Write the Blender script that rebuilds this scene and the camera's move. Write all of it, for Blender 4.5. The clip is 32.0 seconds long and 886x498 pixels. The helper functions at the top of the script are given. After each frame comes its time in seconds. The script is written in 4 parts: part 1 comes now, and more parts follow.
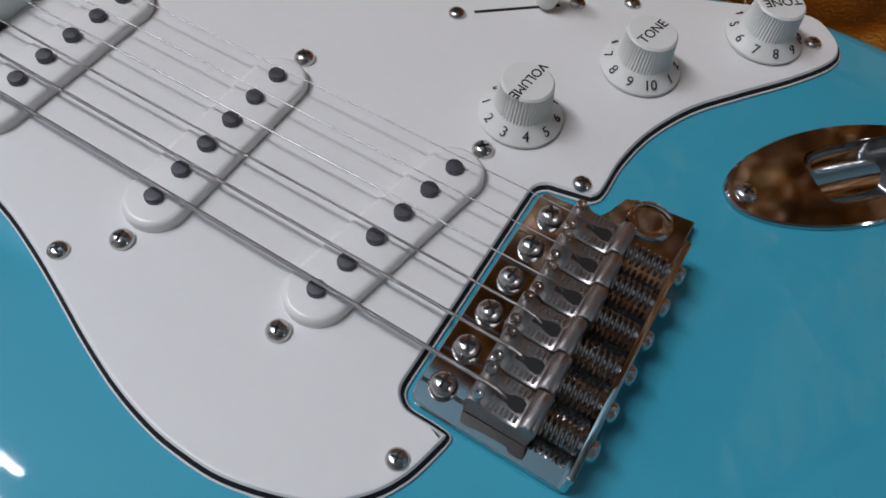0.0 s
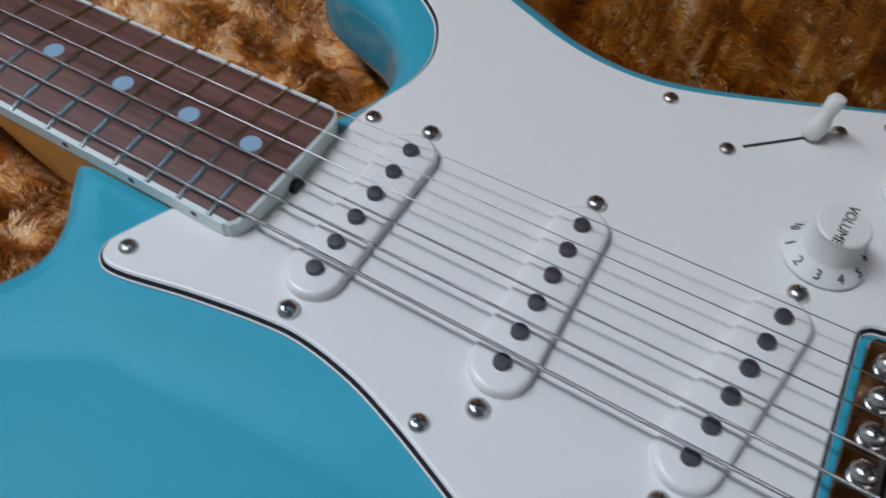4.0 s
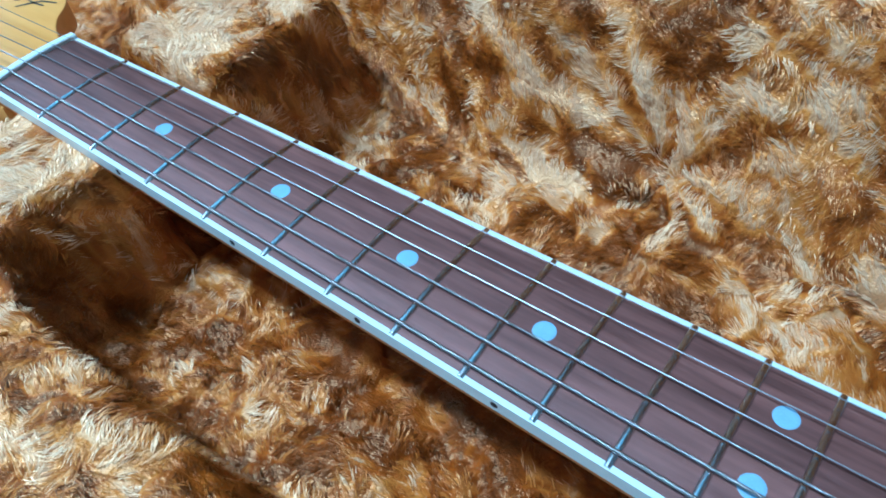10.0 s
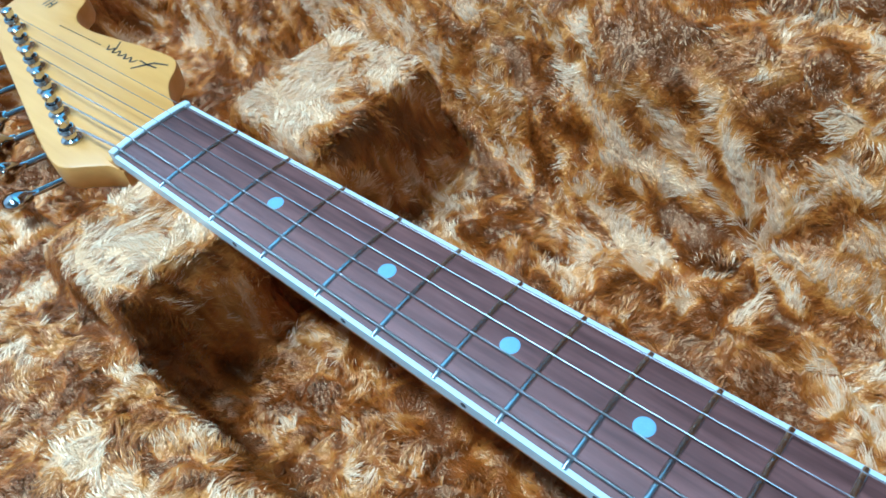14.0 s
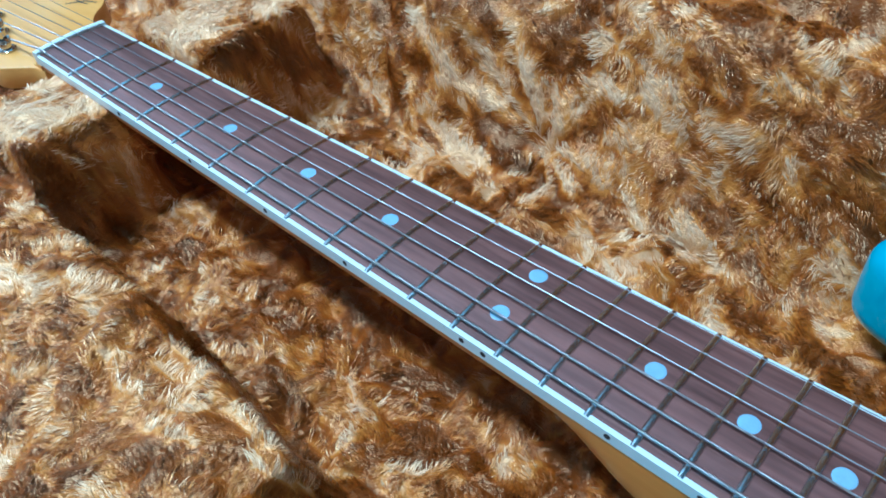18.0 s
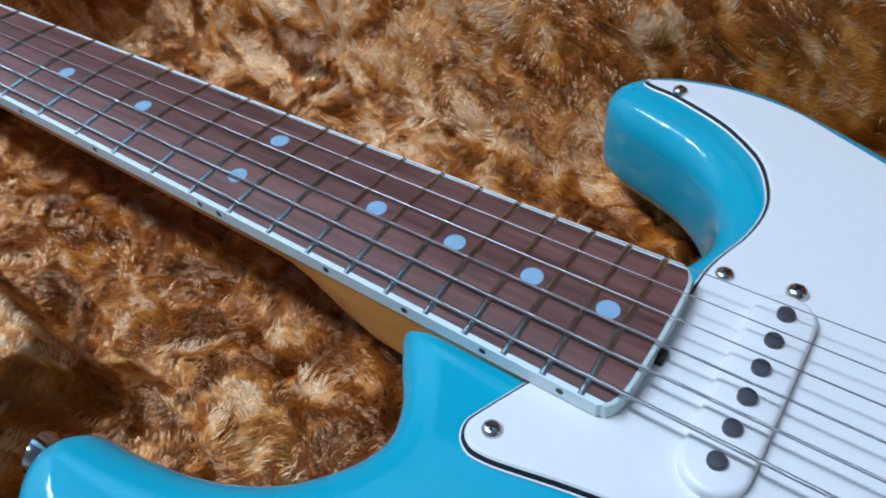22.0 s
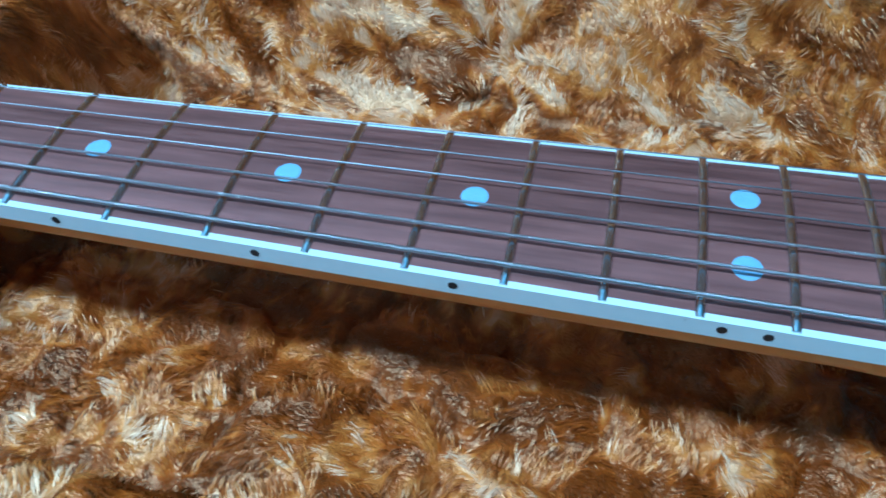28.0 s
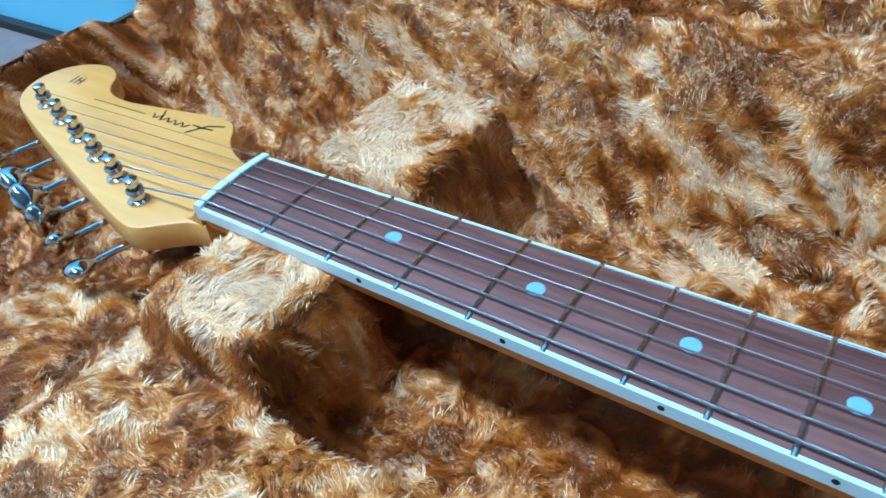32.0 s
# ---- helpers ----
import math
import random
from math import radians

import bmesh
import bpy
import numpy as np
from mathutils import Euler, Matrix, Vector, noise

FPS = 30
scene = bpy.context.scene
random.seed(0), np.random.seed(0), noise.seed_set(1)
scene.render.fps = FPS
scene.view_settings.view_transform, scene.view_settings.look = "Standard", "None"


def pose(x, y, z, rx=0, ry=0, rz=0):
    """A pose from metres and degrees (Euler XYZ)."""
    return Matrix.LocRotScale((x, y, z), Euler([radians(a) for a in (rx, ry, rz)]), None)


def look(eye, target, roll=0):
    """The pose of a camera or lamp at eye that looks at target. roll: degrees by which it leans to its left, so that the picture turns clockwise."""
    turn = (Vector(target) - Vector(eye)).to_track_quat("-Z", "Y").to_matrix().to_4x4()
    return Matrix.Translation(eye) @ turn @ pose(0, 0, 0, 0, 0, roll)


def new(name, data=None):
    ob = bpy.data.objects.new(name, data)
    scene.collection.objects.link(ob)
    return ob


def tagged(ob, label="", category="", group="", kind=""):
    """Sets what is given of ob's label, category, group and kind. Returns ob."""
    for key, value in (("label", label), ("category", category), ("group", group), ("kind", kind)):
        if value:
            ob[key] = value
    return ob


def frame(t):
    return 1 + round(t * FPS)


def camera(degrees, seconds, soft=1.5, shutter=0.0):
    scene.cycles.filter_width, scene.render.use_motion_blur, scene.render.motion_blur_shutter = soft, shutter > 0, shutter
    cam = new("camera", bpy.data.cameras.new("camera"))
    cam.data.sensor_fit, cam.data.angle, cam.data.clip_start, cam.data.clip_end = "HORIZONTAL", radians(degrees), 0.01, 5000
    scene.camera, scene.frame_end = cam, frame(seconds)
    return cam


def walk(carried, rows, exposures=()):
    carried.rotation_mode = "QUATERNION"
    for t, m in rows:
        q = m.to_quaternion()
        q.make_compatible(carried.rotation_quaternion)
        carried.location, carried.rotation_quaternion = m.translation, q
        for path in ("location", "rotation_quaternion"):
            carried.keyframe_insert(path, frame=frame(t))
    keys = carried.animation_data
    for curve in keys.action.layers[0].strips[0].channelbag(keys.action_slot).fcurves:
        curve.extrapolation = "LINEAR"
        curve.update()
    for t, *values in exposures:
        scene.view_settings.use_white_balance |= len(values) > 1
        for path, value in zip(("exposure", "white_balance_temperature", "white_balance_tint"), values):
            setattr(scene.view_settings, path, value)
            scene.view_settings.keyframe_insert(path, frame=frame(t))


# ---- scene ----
# ------------------------------------------------------------------ camera
LENS = 60.16
# seconds, eye, (yaw to the left from +y, pitch up, roll) in degrees
PATH = [
    (0, (0.6630, -0.0933, 0.1737), (23.95, -58.04, 7.86)),
    (0.5, (0.6620, -0.1053, 0.1776), (23.12, -57.25, 6.86)),
    (1, (0.6604, -0.1122, 0.1778), (22.49, -56.23, 5.44)),
    (1.5, (0.6579, -0.1149, 0.1859), (24.24, -55.50, 3.80)),
    (2, (0.6589, -0.1144, 0.1833), (26.32, -54.88, 2.08)),
    (2.5, (0.6570, -0.1160, 0.1851), (26.41, -54.54, 2.10)),
    (3, (0.6490, -0.1179, 0.1857), (25.63, -54.63, 3.09)),
    (3.5, (0.6171, -0.1180, 0.1850), (24.58, -54.52, 4.57)),
    (4, (0.5758, -0.1171, 0.1840), (26.45, -54.03, 3.68)),
    (4.5, (0.5418, -0.1162, 0.1847), (26.86, -53.55, 3.11)),
    (6.5, (0.4539, -0.1044, 0.1742), (31.04, -51.66, -1.41)),
    (7, (0.4388, -0.1027, 0.1738), (31.88, -51.07, -2.06)),
    (7.5, (0.4082, -0.1033, 0.1730), (32.55, -50.68, -2.02)),
    (8, (0.3916, -0.1007, 0.1751), (34.89, -50.79, -3.79)),
    (8.5, (0.3758, -0.0948, 0.1763), (36.75, -51.10, -5.36)),
    (9, (0.3460, -0.0982, 0.1763), (37.10, -51.69, -5.68)),
    (9.5, (0.3243, -0.1050, 0.1794), (39.80, -49.25, -5.76)),
    (10, (0.3120, -0.1076, 0.1858), (41.33, -48.46, -6.35)),
    (10.5, (0.2936, -0.1104, 0.1916), (40.52, -47.72, -4.44)),
    (11, (0.2763, -0.0961, 0.2016), (43.63, -50.24, -7.64)),
    (11.5, (0.2725, -0.0974, 0.2037), (44.68, -49.83, -7.78)),
    (12, (0.2771, -0.0996, 0.2120), (45.20, -50.03, -8.05)),
    (12.5, (0.2778, -0.1020, 0.2131), (45.79, -49.31, -8.45)),
    (13, (0.2852, -0.1144, 0.2020), (44.43, -44.84, -5.48)),
    (13.5, (0.2869, -0.1060, 0.2120), (46.54, -47.86, -8.69)),
    (15.5, (0.3411, -0.1114, 0.2186), (48.27, -47.70, -10.65)),
    (16, (0.3540, -0.1152, 0.2206), (47.85, -47.92, -10.58)),
    (16.5, (0.3691, -0.1260, 0.2231), (47.27, -47.29, -9.59)),
    (17, (0.3861, -0.1336, 0.2230), (47.11, -46.15, -8.71)),
    (17.5, (0.4066, -0.1393, 0.2195), (46.40, -45.44, -7.51)),
    (18, (0.4237, -0.1426, 0.2076), (45.47, -44.04, -5.64)),
    (18.5, (0.4349, -0.1395, 0.2050), (45.36, -44.35, -6.12)),
    (19, (0.4488, -0.1390, 0.2103), (45.40, -44.54, -7.01)),
    (19.5, (0.4623, -0.1402, 0.2126), (46.19, -45.08, -7.20)),
    (20, (0.4773, -0.1337, 0.2078), (46.68, -45.18, -7.47)),
    (20.5, (0.4868, -0.1305, 0.1983), (45.72, -45.57, -6.92)),
    (21, (0.4878, -0.1307, 0.1938), (43.70, -46.37, -6.02)),
    (21.5, (0.4897, -0.1301, 0.1912), (42.69, -46.81, -5.71)),
    (22, (0.4971, -0.1306, 0.1799), (38.56, -46.33, -5.95)),
    (22.5, (0.4765, -0.1318, 0.1706), (28.74, -47.30, -2.32)),
    (23, (0.4572, -0.1274, 0.1564), (22.77, -47.08, 0.50)),
    (23.5, (0.4336, -0.1277, 0.1455), (18.59, -46.55, 0.49)),
    (24, (0.4175, -0.1238, 0.1402), (16.58, -46.58, -0.88)),
    (24.5, (0.4019, -0.1181, 0.1378), (14.43, -46.89, -1.21)),
    (26.5, (0.3319, -0.1174, 0.1432), (12.96, -49.73, -3.25)),
    (27, (0.3147, -0.1213, 0.1386), (13.32, -49.06, -3.19)),
    (27.5, (0.2999, -0.1262, 0.1384), (14.73, -48.46, -4.00)),
    (28, (0.2803, -0.1300, 0.1409), (16.37, -48.19, -4.21)),
    (28.5, (0.2638, -0.1329, 0.1453), (19.86, -47.22, -5.22)),
    (29, (0.2475, -0.1360, 0.1426), (22.03, -46.02, -5.63)),
    (29.5, (0.2285, -0.1436, 0.1441), (25.15, -44.10, -6.13)),
    (30, (0.2055, -0.1502, 0.1509), (25.01, -43.20, -4.67)),
    (30.5, (0.2042, -0.1471, 0.1609), (29.66, -42.75, -6.83)),
    (31, (0.2070, -0.1491, 0.1660), (33.30, -41.04, -7.32)),
    (31.5, (0.2188, -0.1585, 0.1803), (35.82, -40.96, -7.81)),
    (32, (0.2394, -0.1685, 0.1959), (37.51, -40.61, -6.90)),
]
cam = camera(LENS, 32.0, soft=1.7, shutter=0.3)
walk(
    cam,
    [(t, pose(*eye, 90 + pitch, 0, yaw) @ pose(0, 0, 0, 0, 0, roll)) for t, eye, (yaw, pitch, roll) in PATH],
    exposures=[
        (0.0, -0.20, 6300, 20), (3.0, -0.20, 6000, 18), (4.5, -0.15, 5900, 16), (6.5, 0.22, 5500, 12),
        (8.0, 0.65, 4600, 0), (9.5, 0.74, 4150, -4), (13.0, 0.82, 4150, -5), (16.0, 0.84, 4150, -5),
        (18.5, 0.74, 4400, -2), (20.0, 0.5, 5150, 8), (21.5, 0.32, 5100, 12), (24.5, 0.32, 5000, 12),
        (26.5, 0.58, 4150, 0), (28.0, 0.78, 3900, -6), (30.0, 0.78, 3950, -6), (32.0, 0.85, 4100, -5),
    ],
)

# ------------------------------------------------------------------ world and lights
world = bpy.data.worlds.new("world")
scene.world = world
world.use_nodes = True
world_nodes = world.node_tree.nodes
sky = world_nodes.new("ShaderNodeTexSky")
sky.sky_type = "NISHITA"
sky.sun_disc = False
sky.sun_elevation, sky.sun_rotation = radians(40), radians(30)
world.node_tree.links.new(sky.outputs[0], world_nodes["Background"].inputs[0])
world_nodes["Background"].inputs[1].default_value = 0.1


def area_lamp(name, eye, target, sx, sy, watts, colour):
    data = bpy.data.lights.new(name, "AREA")
    data.shape, data.size, data.size_y, data.energy, data.color = "RECTANGLE", sx, sy, watts, colour
    ob = new(name, data)
    ob.matrix_world = look(eye, target)
    return ob


# ceiling fittings with twin tubes: two over the case, two far down the room
LAMPS = ((-0.50, -0.58, 40), (-1.30, -0.30, 12), (4.60, -0.05, 6), (6.00, -0.05, 6))
LAMP_TURN = -8.0
for lamp_x, lamp_y, watts in LAMPS:
    for side in (-0.05, 0.05):
        lamp = area_lamp("tube_light", (0, 0, 1), (0, 0, 0), 1.2, 0.02, watts / 2, (0.97, 1.0, 0.98))
        lamp.matrix_world = pose(lamp_x, lamp_y, 2.14, 0, 0, LAMP_TURN) @ pose(0, side, 0)


# ------------------------------------------------------------------ materials
def material(name, colour, rough=0.5, metal=0.0, vary=0.0, scale=40.0, bump=0.0, bump_scale=200.0, coat=0.0, spec=0.5, dark=None):
    """A principled material whose colour drifts by noise at two scales, with a fine bump."""
    m = bpy.data.materials.new(name)
    m.use_nodes = True
    nt = m.node_tree
    b = nt.nodes["Principled BSDF"]
    b.inputs["Base Color"].default_value = (*colour, 1)
    b.inputs["Roughness"].default_value = rough
    b.inputs["Metallic"].default_value = metal
    b.inputs["Coat Weight"].default_value = coat
    b.inputs["Coat Roughness"].default_value = 0.04
    b.inputs["Specular IOR Level"].default_value = spec
    where = nt.nodes.new("ShaderNodeTexCoord")
    if vary:
        coarse, fine = nt.nodes.new("ShaderNodeTexNoise"), nt.nodes.new("ShaderNodeTexNoise")
        for n, s in ((coarse, scale), (fine, scale * 9)):
            n.inputs["Scale"].default_value = s
            n.inputs["Detail"].default_value = 4
            nt.links.new(where.outputs["Object"], n.inputs["Vector"])
        mixed = nt.nodes.new("ShaderNodeMath")
        mixed.operation = "ADD"
        nt.links.new(coarse.outputs[0], mixed.inputs[0])
        nt.links.new(fine.outputs[0], mixed.inputs[1])
        ramp = nt.nodes.new("ShaderNodeMapRange")
        ramp.inputs["From Min"].default_value, ramp.inputs["From Max"].default_value = 0.6, 1.4
        nt.links.new(mixed.outputs[0], ramp.inputs["Value"])
        mix = nt.nodes.new("ShaderNodeMix")
        mix.data_type = "RGBA"
        low = dark or tuple(c * (1 - vary) for c in colour)
        mix.inputs["A"].default_value = (*low, 1)
        mix.inputs["B"].default_value = (*(min(1.0, c * (1 + vary * 0.5)) for c in colour), 1)
        nt.links.new(ramp.outputs[0], mix.inputs["Factor"])
        nt.links.new(mix.outputs["Result"], b.inputs["Base Color"])
        rr = nt.nodes.new("ShaderNodeMapRange")
        rr.inputs["To Min"].default_value, rr.inputs["To Max"].default_value = rough * 0.8, min(1, rough * 1.25)
        nt.links.new(fine.outputs[0], rr.inputs["Value"])
        nt.links.new(rr.outputs[0], b.inputs["Roughness"])
    if bump:
        n, k = nt.nodes.new("ShaderNodeTexNoise"), nt.nodes.new("ShaderNodeBump")
        n.inputs["Scale"].default_value = bump_scale
        n.inputs["Detail"].default_value = 3
        k.inputs["Strength"].default_value, k.inputs["Distance"].default_value = bump, 0.0006
        nt.links.new(where.outputs["Object"], n.inputs["Vector"])
        nt.links.new(n.outputs[0], k.inputs["Height"])
        nt.links.new(k.outputs[0], b.inputs["Normal"])
    return m


def winding(m, pitch):
    """Ridges of wound wire across x."""
    nt = m.node_tree
    where, wave, k = nt.nodes.new("ShaderNodeTexCoord"), nt.nodes.new("ShaderNodeTexWave"), nt.nodes.new("ShaderNodeBump")
    wave.wave_type, wave.bands_direction = "BANDS", "X"
    wave.inputs["Scale"].default_value = 2 * math.pi / (20 * pitch)
    k.inputs["Strength"].default_value, k.inputs["Distance"].default_value = 0.9, pitch * 0.4
    nt.links.new(where.outputs["Object"], wave.inputs["Vector"])
    nt.links.new(wave.outputs["Fac"], k.inputs["Height"])
    nt.links.new(k.outputs[0], nt.nodes["Principled BSDF"].inputs["Normal"])


def wood(name, light, dark, rough, along, across, coat=0.0, bump=0.15):
    """Grain that runs along x: stretched noise for the pores, slower noise for the bands."""
    m = bpy.data.materials.new(name)
    m.use_nodes = True
    nt = m.node_tree
    b = nt.nodes["Principled BSDF"]
    b.inputs["Roughness"].default_value = rough
    b.inputs["Coat Weight"].default_value = coat
    b.inputs["Coat Roughness"].default_value = 0.08
    where, squeeze = nt.nodes.new("ShaderNodeTexCoord"), nt.nodes.new("ShaderNodeMapping")
    squeeze.inputs["Scale"].default_value = (along, across, across)
    nt.links.new(where.outputs["Object"], squeeze.inputs["Vector"])
    pores, bands = nt.nodes.new("ShaderNodeTexNoise"), nt.nodes.new("ShaderNodeTexNoise")
    pores.inputs["Scale"].default_value, pores.inputs["Detail"].default_value = 3.0, 6
    bands.inputs["Scale"].default_value, bands.inputs["Detail"].default_value = 0.45, 3
    both = nt.nodes.new("ShaderNodeMath")
    both.operation = "ADD"
    for n, s in ((pores, 0), (bands, 1)):
        nt.links.new(squeeze.outputs[0], n.inputs["Vector"])
        nt.links.new(n.outputs[0], both.inputs[s])
    ramp = nt.nodes.new("ShaderNodeMapRange")
    ramp.inputs["From Min"].default_value, ramp.inputs["From Max"].default_value = 0.65, 1.35
    nt.links.new(both.outputs[0], ramp.inputs["Value"])
    mix = nt.nodes.new("ShaderNodeMix")
    mix.data_type = "RGBA"
    mix.inputs["A"].default_value, mix.inputs["B"].default_value = (*dark, 1), (*light, 1)
    nt.links.new(ramp.outputs[0], mix.inputs["Factor"])
    nt.links.new(mix.outputs["Result"], b.inputs["Base Color"])
    k = nt.nodes.new("ShaderNodeBump")
    k.inputs["Strength"].default_value, k.inputs["Distance"].default_value = bump, 0.0004
    nt.links.new(pores.outputs[0], k.inputs["Height"])
    nt.links.new(k.outputs[0], b.inputs["Normal"])
    return m


PAINT = material("turquoise_lacquer", (0.040, 0.355, 0.49), 0.45, 0, 0.05, 6, coat=1.0, spec=0.1)
GUARD_WHITE = material("white_guard_plastic", (0.78, 0.78, 0.77), 0.32, 0, 0.02, 30, spec=0.45)
GUARD_BLACK = material("black_guard_ply", (0.010, 0.010, 0.014), 0.6, 0, 0.1, 60, spec=0.25)
COVER_WHITE = material("white_cover_plastic", (0.8, 0.8, 0.785), 0.3, 0, 0.02, 60)
KNOB_WHITE = material("white_knob_plastic", (0.74, 0.75, 0.72), 0.35, 0, 0.03, 80)
BINDING = material("white_binding", (0.67, 0.755, 0.74), 0.3, 0, 0.04, 50)
CHROME = material("chrome", (0.56, 0.555, 0.55), 0.06, 1.0, 0.06, 120)
NICKEL = material("nickel_screw", (0.62, 0.6, 0.58), 0.2, 1.0, 0.15, 300)
STEEL = material("saddle_steel", (0.47, 0.435, 0.42), 0.36, 1.0, 0.18, 250, bump=0.15, bump_scale=1400)
# saddle steel darkened to hold the shade inside engraved letters
STAMP_SHADE = material("stamp_shade_steel", (0.20, 0.185, 0.18), 0.5, 1.0, 0.2, 400)
SPRING = material("spring_wire", (0.42, 0.40, 0.39), 0.22, 1.0, 0.12, 300)
STRING_STEEL = material("string_steel", (0.25, 0.255, 0.26), 0.38, 1.0, 0.1, 500)
WOUND_STEEL = material("wound_string_steel", (0.40, 0.395, 0.39), 0.32, 1.0, 0.1, 500)
winding(WOUND_STEEL, 0.00042)
FRET_STEEL = material("fret_nickel", (0.56, 0.56, 0.56), 0.22, 1.0, 0.12, 300)
POLE = material("pole_magnet", (0.12, 0.12, 0.135), 0.5, 0.7, 0.2, 400, bump=0.2, bump_scale=1500)
DARK = material("dark_recess", (0.008, 0.008, 0.009), 0.6)
INK = material("black_print", (0.015, 0.015, 0.015), 0.5)
GOLD_INK = material("dark_decal", (0.05, 0.04, 0.025), 0.4)
PEARL = material("pearl_inlay", (0.29, 0.45, 0.60), 0.25, 0, 0.12, 250)
ROSEWOOD = wood("rosewood", (0.23, 0.108, 0.090), (0.060, 0.026, 0.022), 0.42, 10, 110, bump=0.3)
MAPLE = wood("amber_maple", (0.74, 0.395, 0.095), (0.60, 0.29, 0.05), 0.4, 6, 60, coat=0.15, bump=0.03)
# amber maple made redder: bounce off the orange plush put into its colour
NECK_MAPLE = wood("amber_bounce_neck_maple", (0.80, 0.33, 0.065), (0.64, 0.235, 0.035), 0.4, 6, 60, coat=0.15, bump=0.03)
SHELL = material("case_tolex", (0.05, 0.03, 0.02), 0.6, 0, 0.2, 60, bump=0.4, bump_scale=700)
TAB = material("grey_leather_tab", (0.16, 0.155, 0.17), 0.55, 0, 0.08, 80, bump=0.15, bump_scale=900)
TAB_EDGE = material("tab_edge", (0.02, 0.016, 0.016), 0.7)
CARPET = material("grey_brown_floor", (0.20, 0.155, 0.14), 0.95, 0, 0.25, 30, bump=0.6, bump_scale=500)
WALL = material("white_wall_paint", (0.55, 0.54, 0.53), 0.85, 0, 0.03, 4, bump=0.1, bump_scale=80)
PALE_BLUE = material("pale_blue_paint", (0.30, 0.56, 0.70), 0.8, 0, 0.03, 4, bump=0.1, bump_scale=80)
SKIRTING = material("black_skirting", (0.015, 0.015, 0.015), 0.5, 0, 0.1, 30)
LAMP_BODY = material("white_lamp_housing", (0.7, 0.7, 0.7), 0.5, 0, 0.03, 20)


def plush_material(name, relief):
    """Long satiny plush: the ramp goes from deep root to golden tip and carries painted sheen, the gloss is stretched
    across the fibres.
    """
    m = bpy.data.materials.new(name)
    m.use_nodes = True
    nt = m.node_tree
    b = nt.nodes["Principled BSDF"]

    def attribute(name, socket="Fac"):
        node = nt.nodes.new("ShaderNodeAttribute")
        node.attribute_name = name
        return node.outputs[socket]

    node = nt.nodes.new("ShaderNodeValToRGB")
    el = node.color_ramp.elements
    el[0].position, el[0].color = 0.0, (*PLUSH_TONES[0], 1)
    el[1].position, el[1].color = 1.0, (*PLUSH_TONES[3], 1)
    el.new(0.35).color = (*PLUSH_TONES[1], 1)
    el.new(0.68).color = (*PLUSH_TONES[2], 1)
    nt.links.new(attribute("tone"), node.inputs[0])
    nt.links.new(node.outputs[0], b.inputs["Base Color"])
    nt.links.new(attribute("lay", "Vector"), b.inputs["Tangent"])
    b.inputs["Roughness"].default_value = 0.33
    b.inputs["Anisotropic"].default_value = 0.75
    b.inputs["Specular IOR Level"].default_value = 0.85
    b.inputs["IOR"].default_value = 1.6
    b.inputs["Specular Tint"].default_value = (1.0, 0.68, 0.36, 1)
    if relief:
        grain, k = nt.nodes.new("ShaderNodeTexNoise"), nt.nodes.new("ShaderNodeBump")
        grain.inputs["Scale"].default_value = 900
        k.inputs["Strength"].default_value, k.inputs["Distance"].default_value = 0.6, 0.001
        nt.links.new(nt.nodes.new("ShaderNodeTexCoord").outputs["Object"], grain.inputs["Vector"])
        nt.links.new(grain.outputs["Fac"], k.inputs["Height"])
        nt.links.new(k.outputs[0], b.inputs["Normal"])
    return m


# deep orange up to cream; the cream end is sheen put into the colour
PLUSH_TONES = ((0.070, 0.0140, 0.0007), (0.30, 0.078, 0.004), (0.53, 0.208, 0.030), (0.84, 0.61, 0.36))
PLUSH = plush_material("golden_plush", True)
PLUSH_HAIR = plush_material("golden_plush_hair", False)


# ------------------------------------------------------------------ mesh helpers
from mathutils import geometry


def part(name, bm, mat, parent=None, label="", smooth=True):
    """Links a bmesh as one mesh object under a thing or a part."""
    bmesh.ops.recalc_face_normals(bm, faces=bm.faces)
    me = bpy.data.meshes.new(name)
    bm.to_mesh(me)
    bm.free()
    for m in mat if isinstance(mat, (list, tuple)) else [mat]:
        me.materials.append(m)
    if smooth:
        me.shade_smooth()
        me.set_sharp_from_angle(angle=radians(38))
    ob = new(name, me)
    ob.parent = parent
    return tagged(ob, label) if label else ob


def again(ob, x, y, z, turn=0.0, parent=None, scale=1.0):
    """Another object on the same mesh."""
    c = new(ob.name.split(".")[0], ob.data)
    c.parent = parent or ob.parent
    c.matrix_basis = pose(x, y, z, 0, 0, turn) @ Matrix.Diagonal((scale, scale, scale, 1))
    for key in ob.keys():
        if isinstance(ob[key], str):
            c[key] = ob[key]
    return c


def thing(name, x=0, y=0, z=0):
    ob = new(name)
    ob.location = (x, y, z)
    return ob


def spline(points, per=8, closed=True):
    """A centripetal-like Catmull-Rom curve through 2D points."""
    n, out = len(points), []
    last = n if closed else n - 1
    for i in range(last):
        p = [Vector(points[(i + k) % n] if closed else points[min(max(i + k, 0), n - 1)]) for k in (-1, 0, 1, 2)]
        for s in range(per):
            t = s / per
            out.append(0.5 * (2 * p[1] + (p[2] - p[0]) * t + (2 * p[0] - 5 * p[1] + 4 * p[2] - p[3]) * t * t + (3 * p[1] - p[0] - 3 * p[2] + p[3]) * t ** 3))
    if not closed:
        out.append(Vector(points[-1]))
    return out


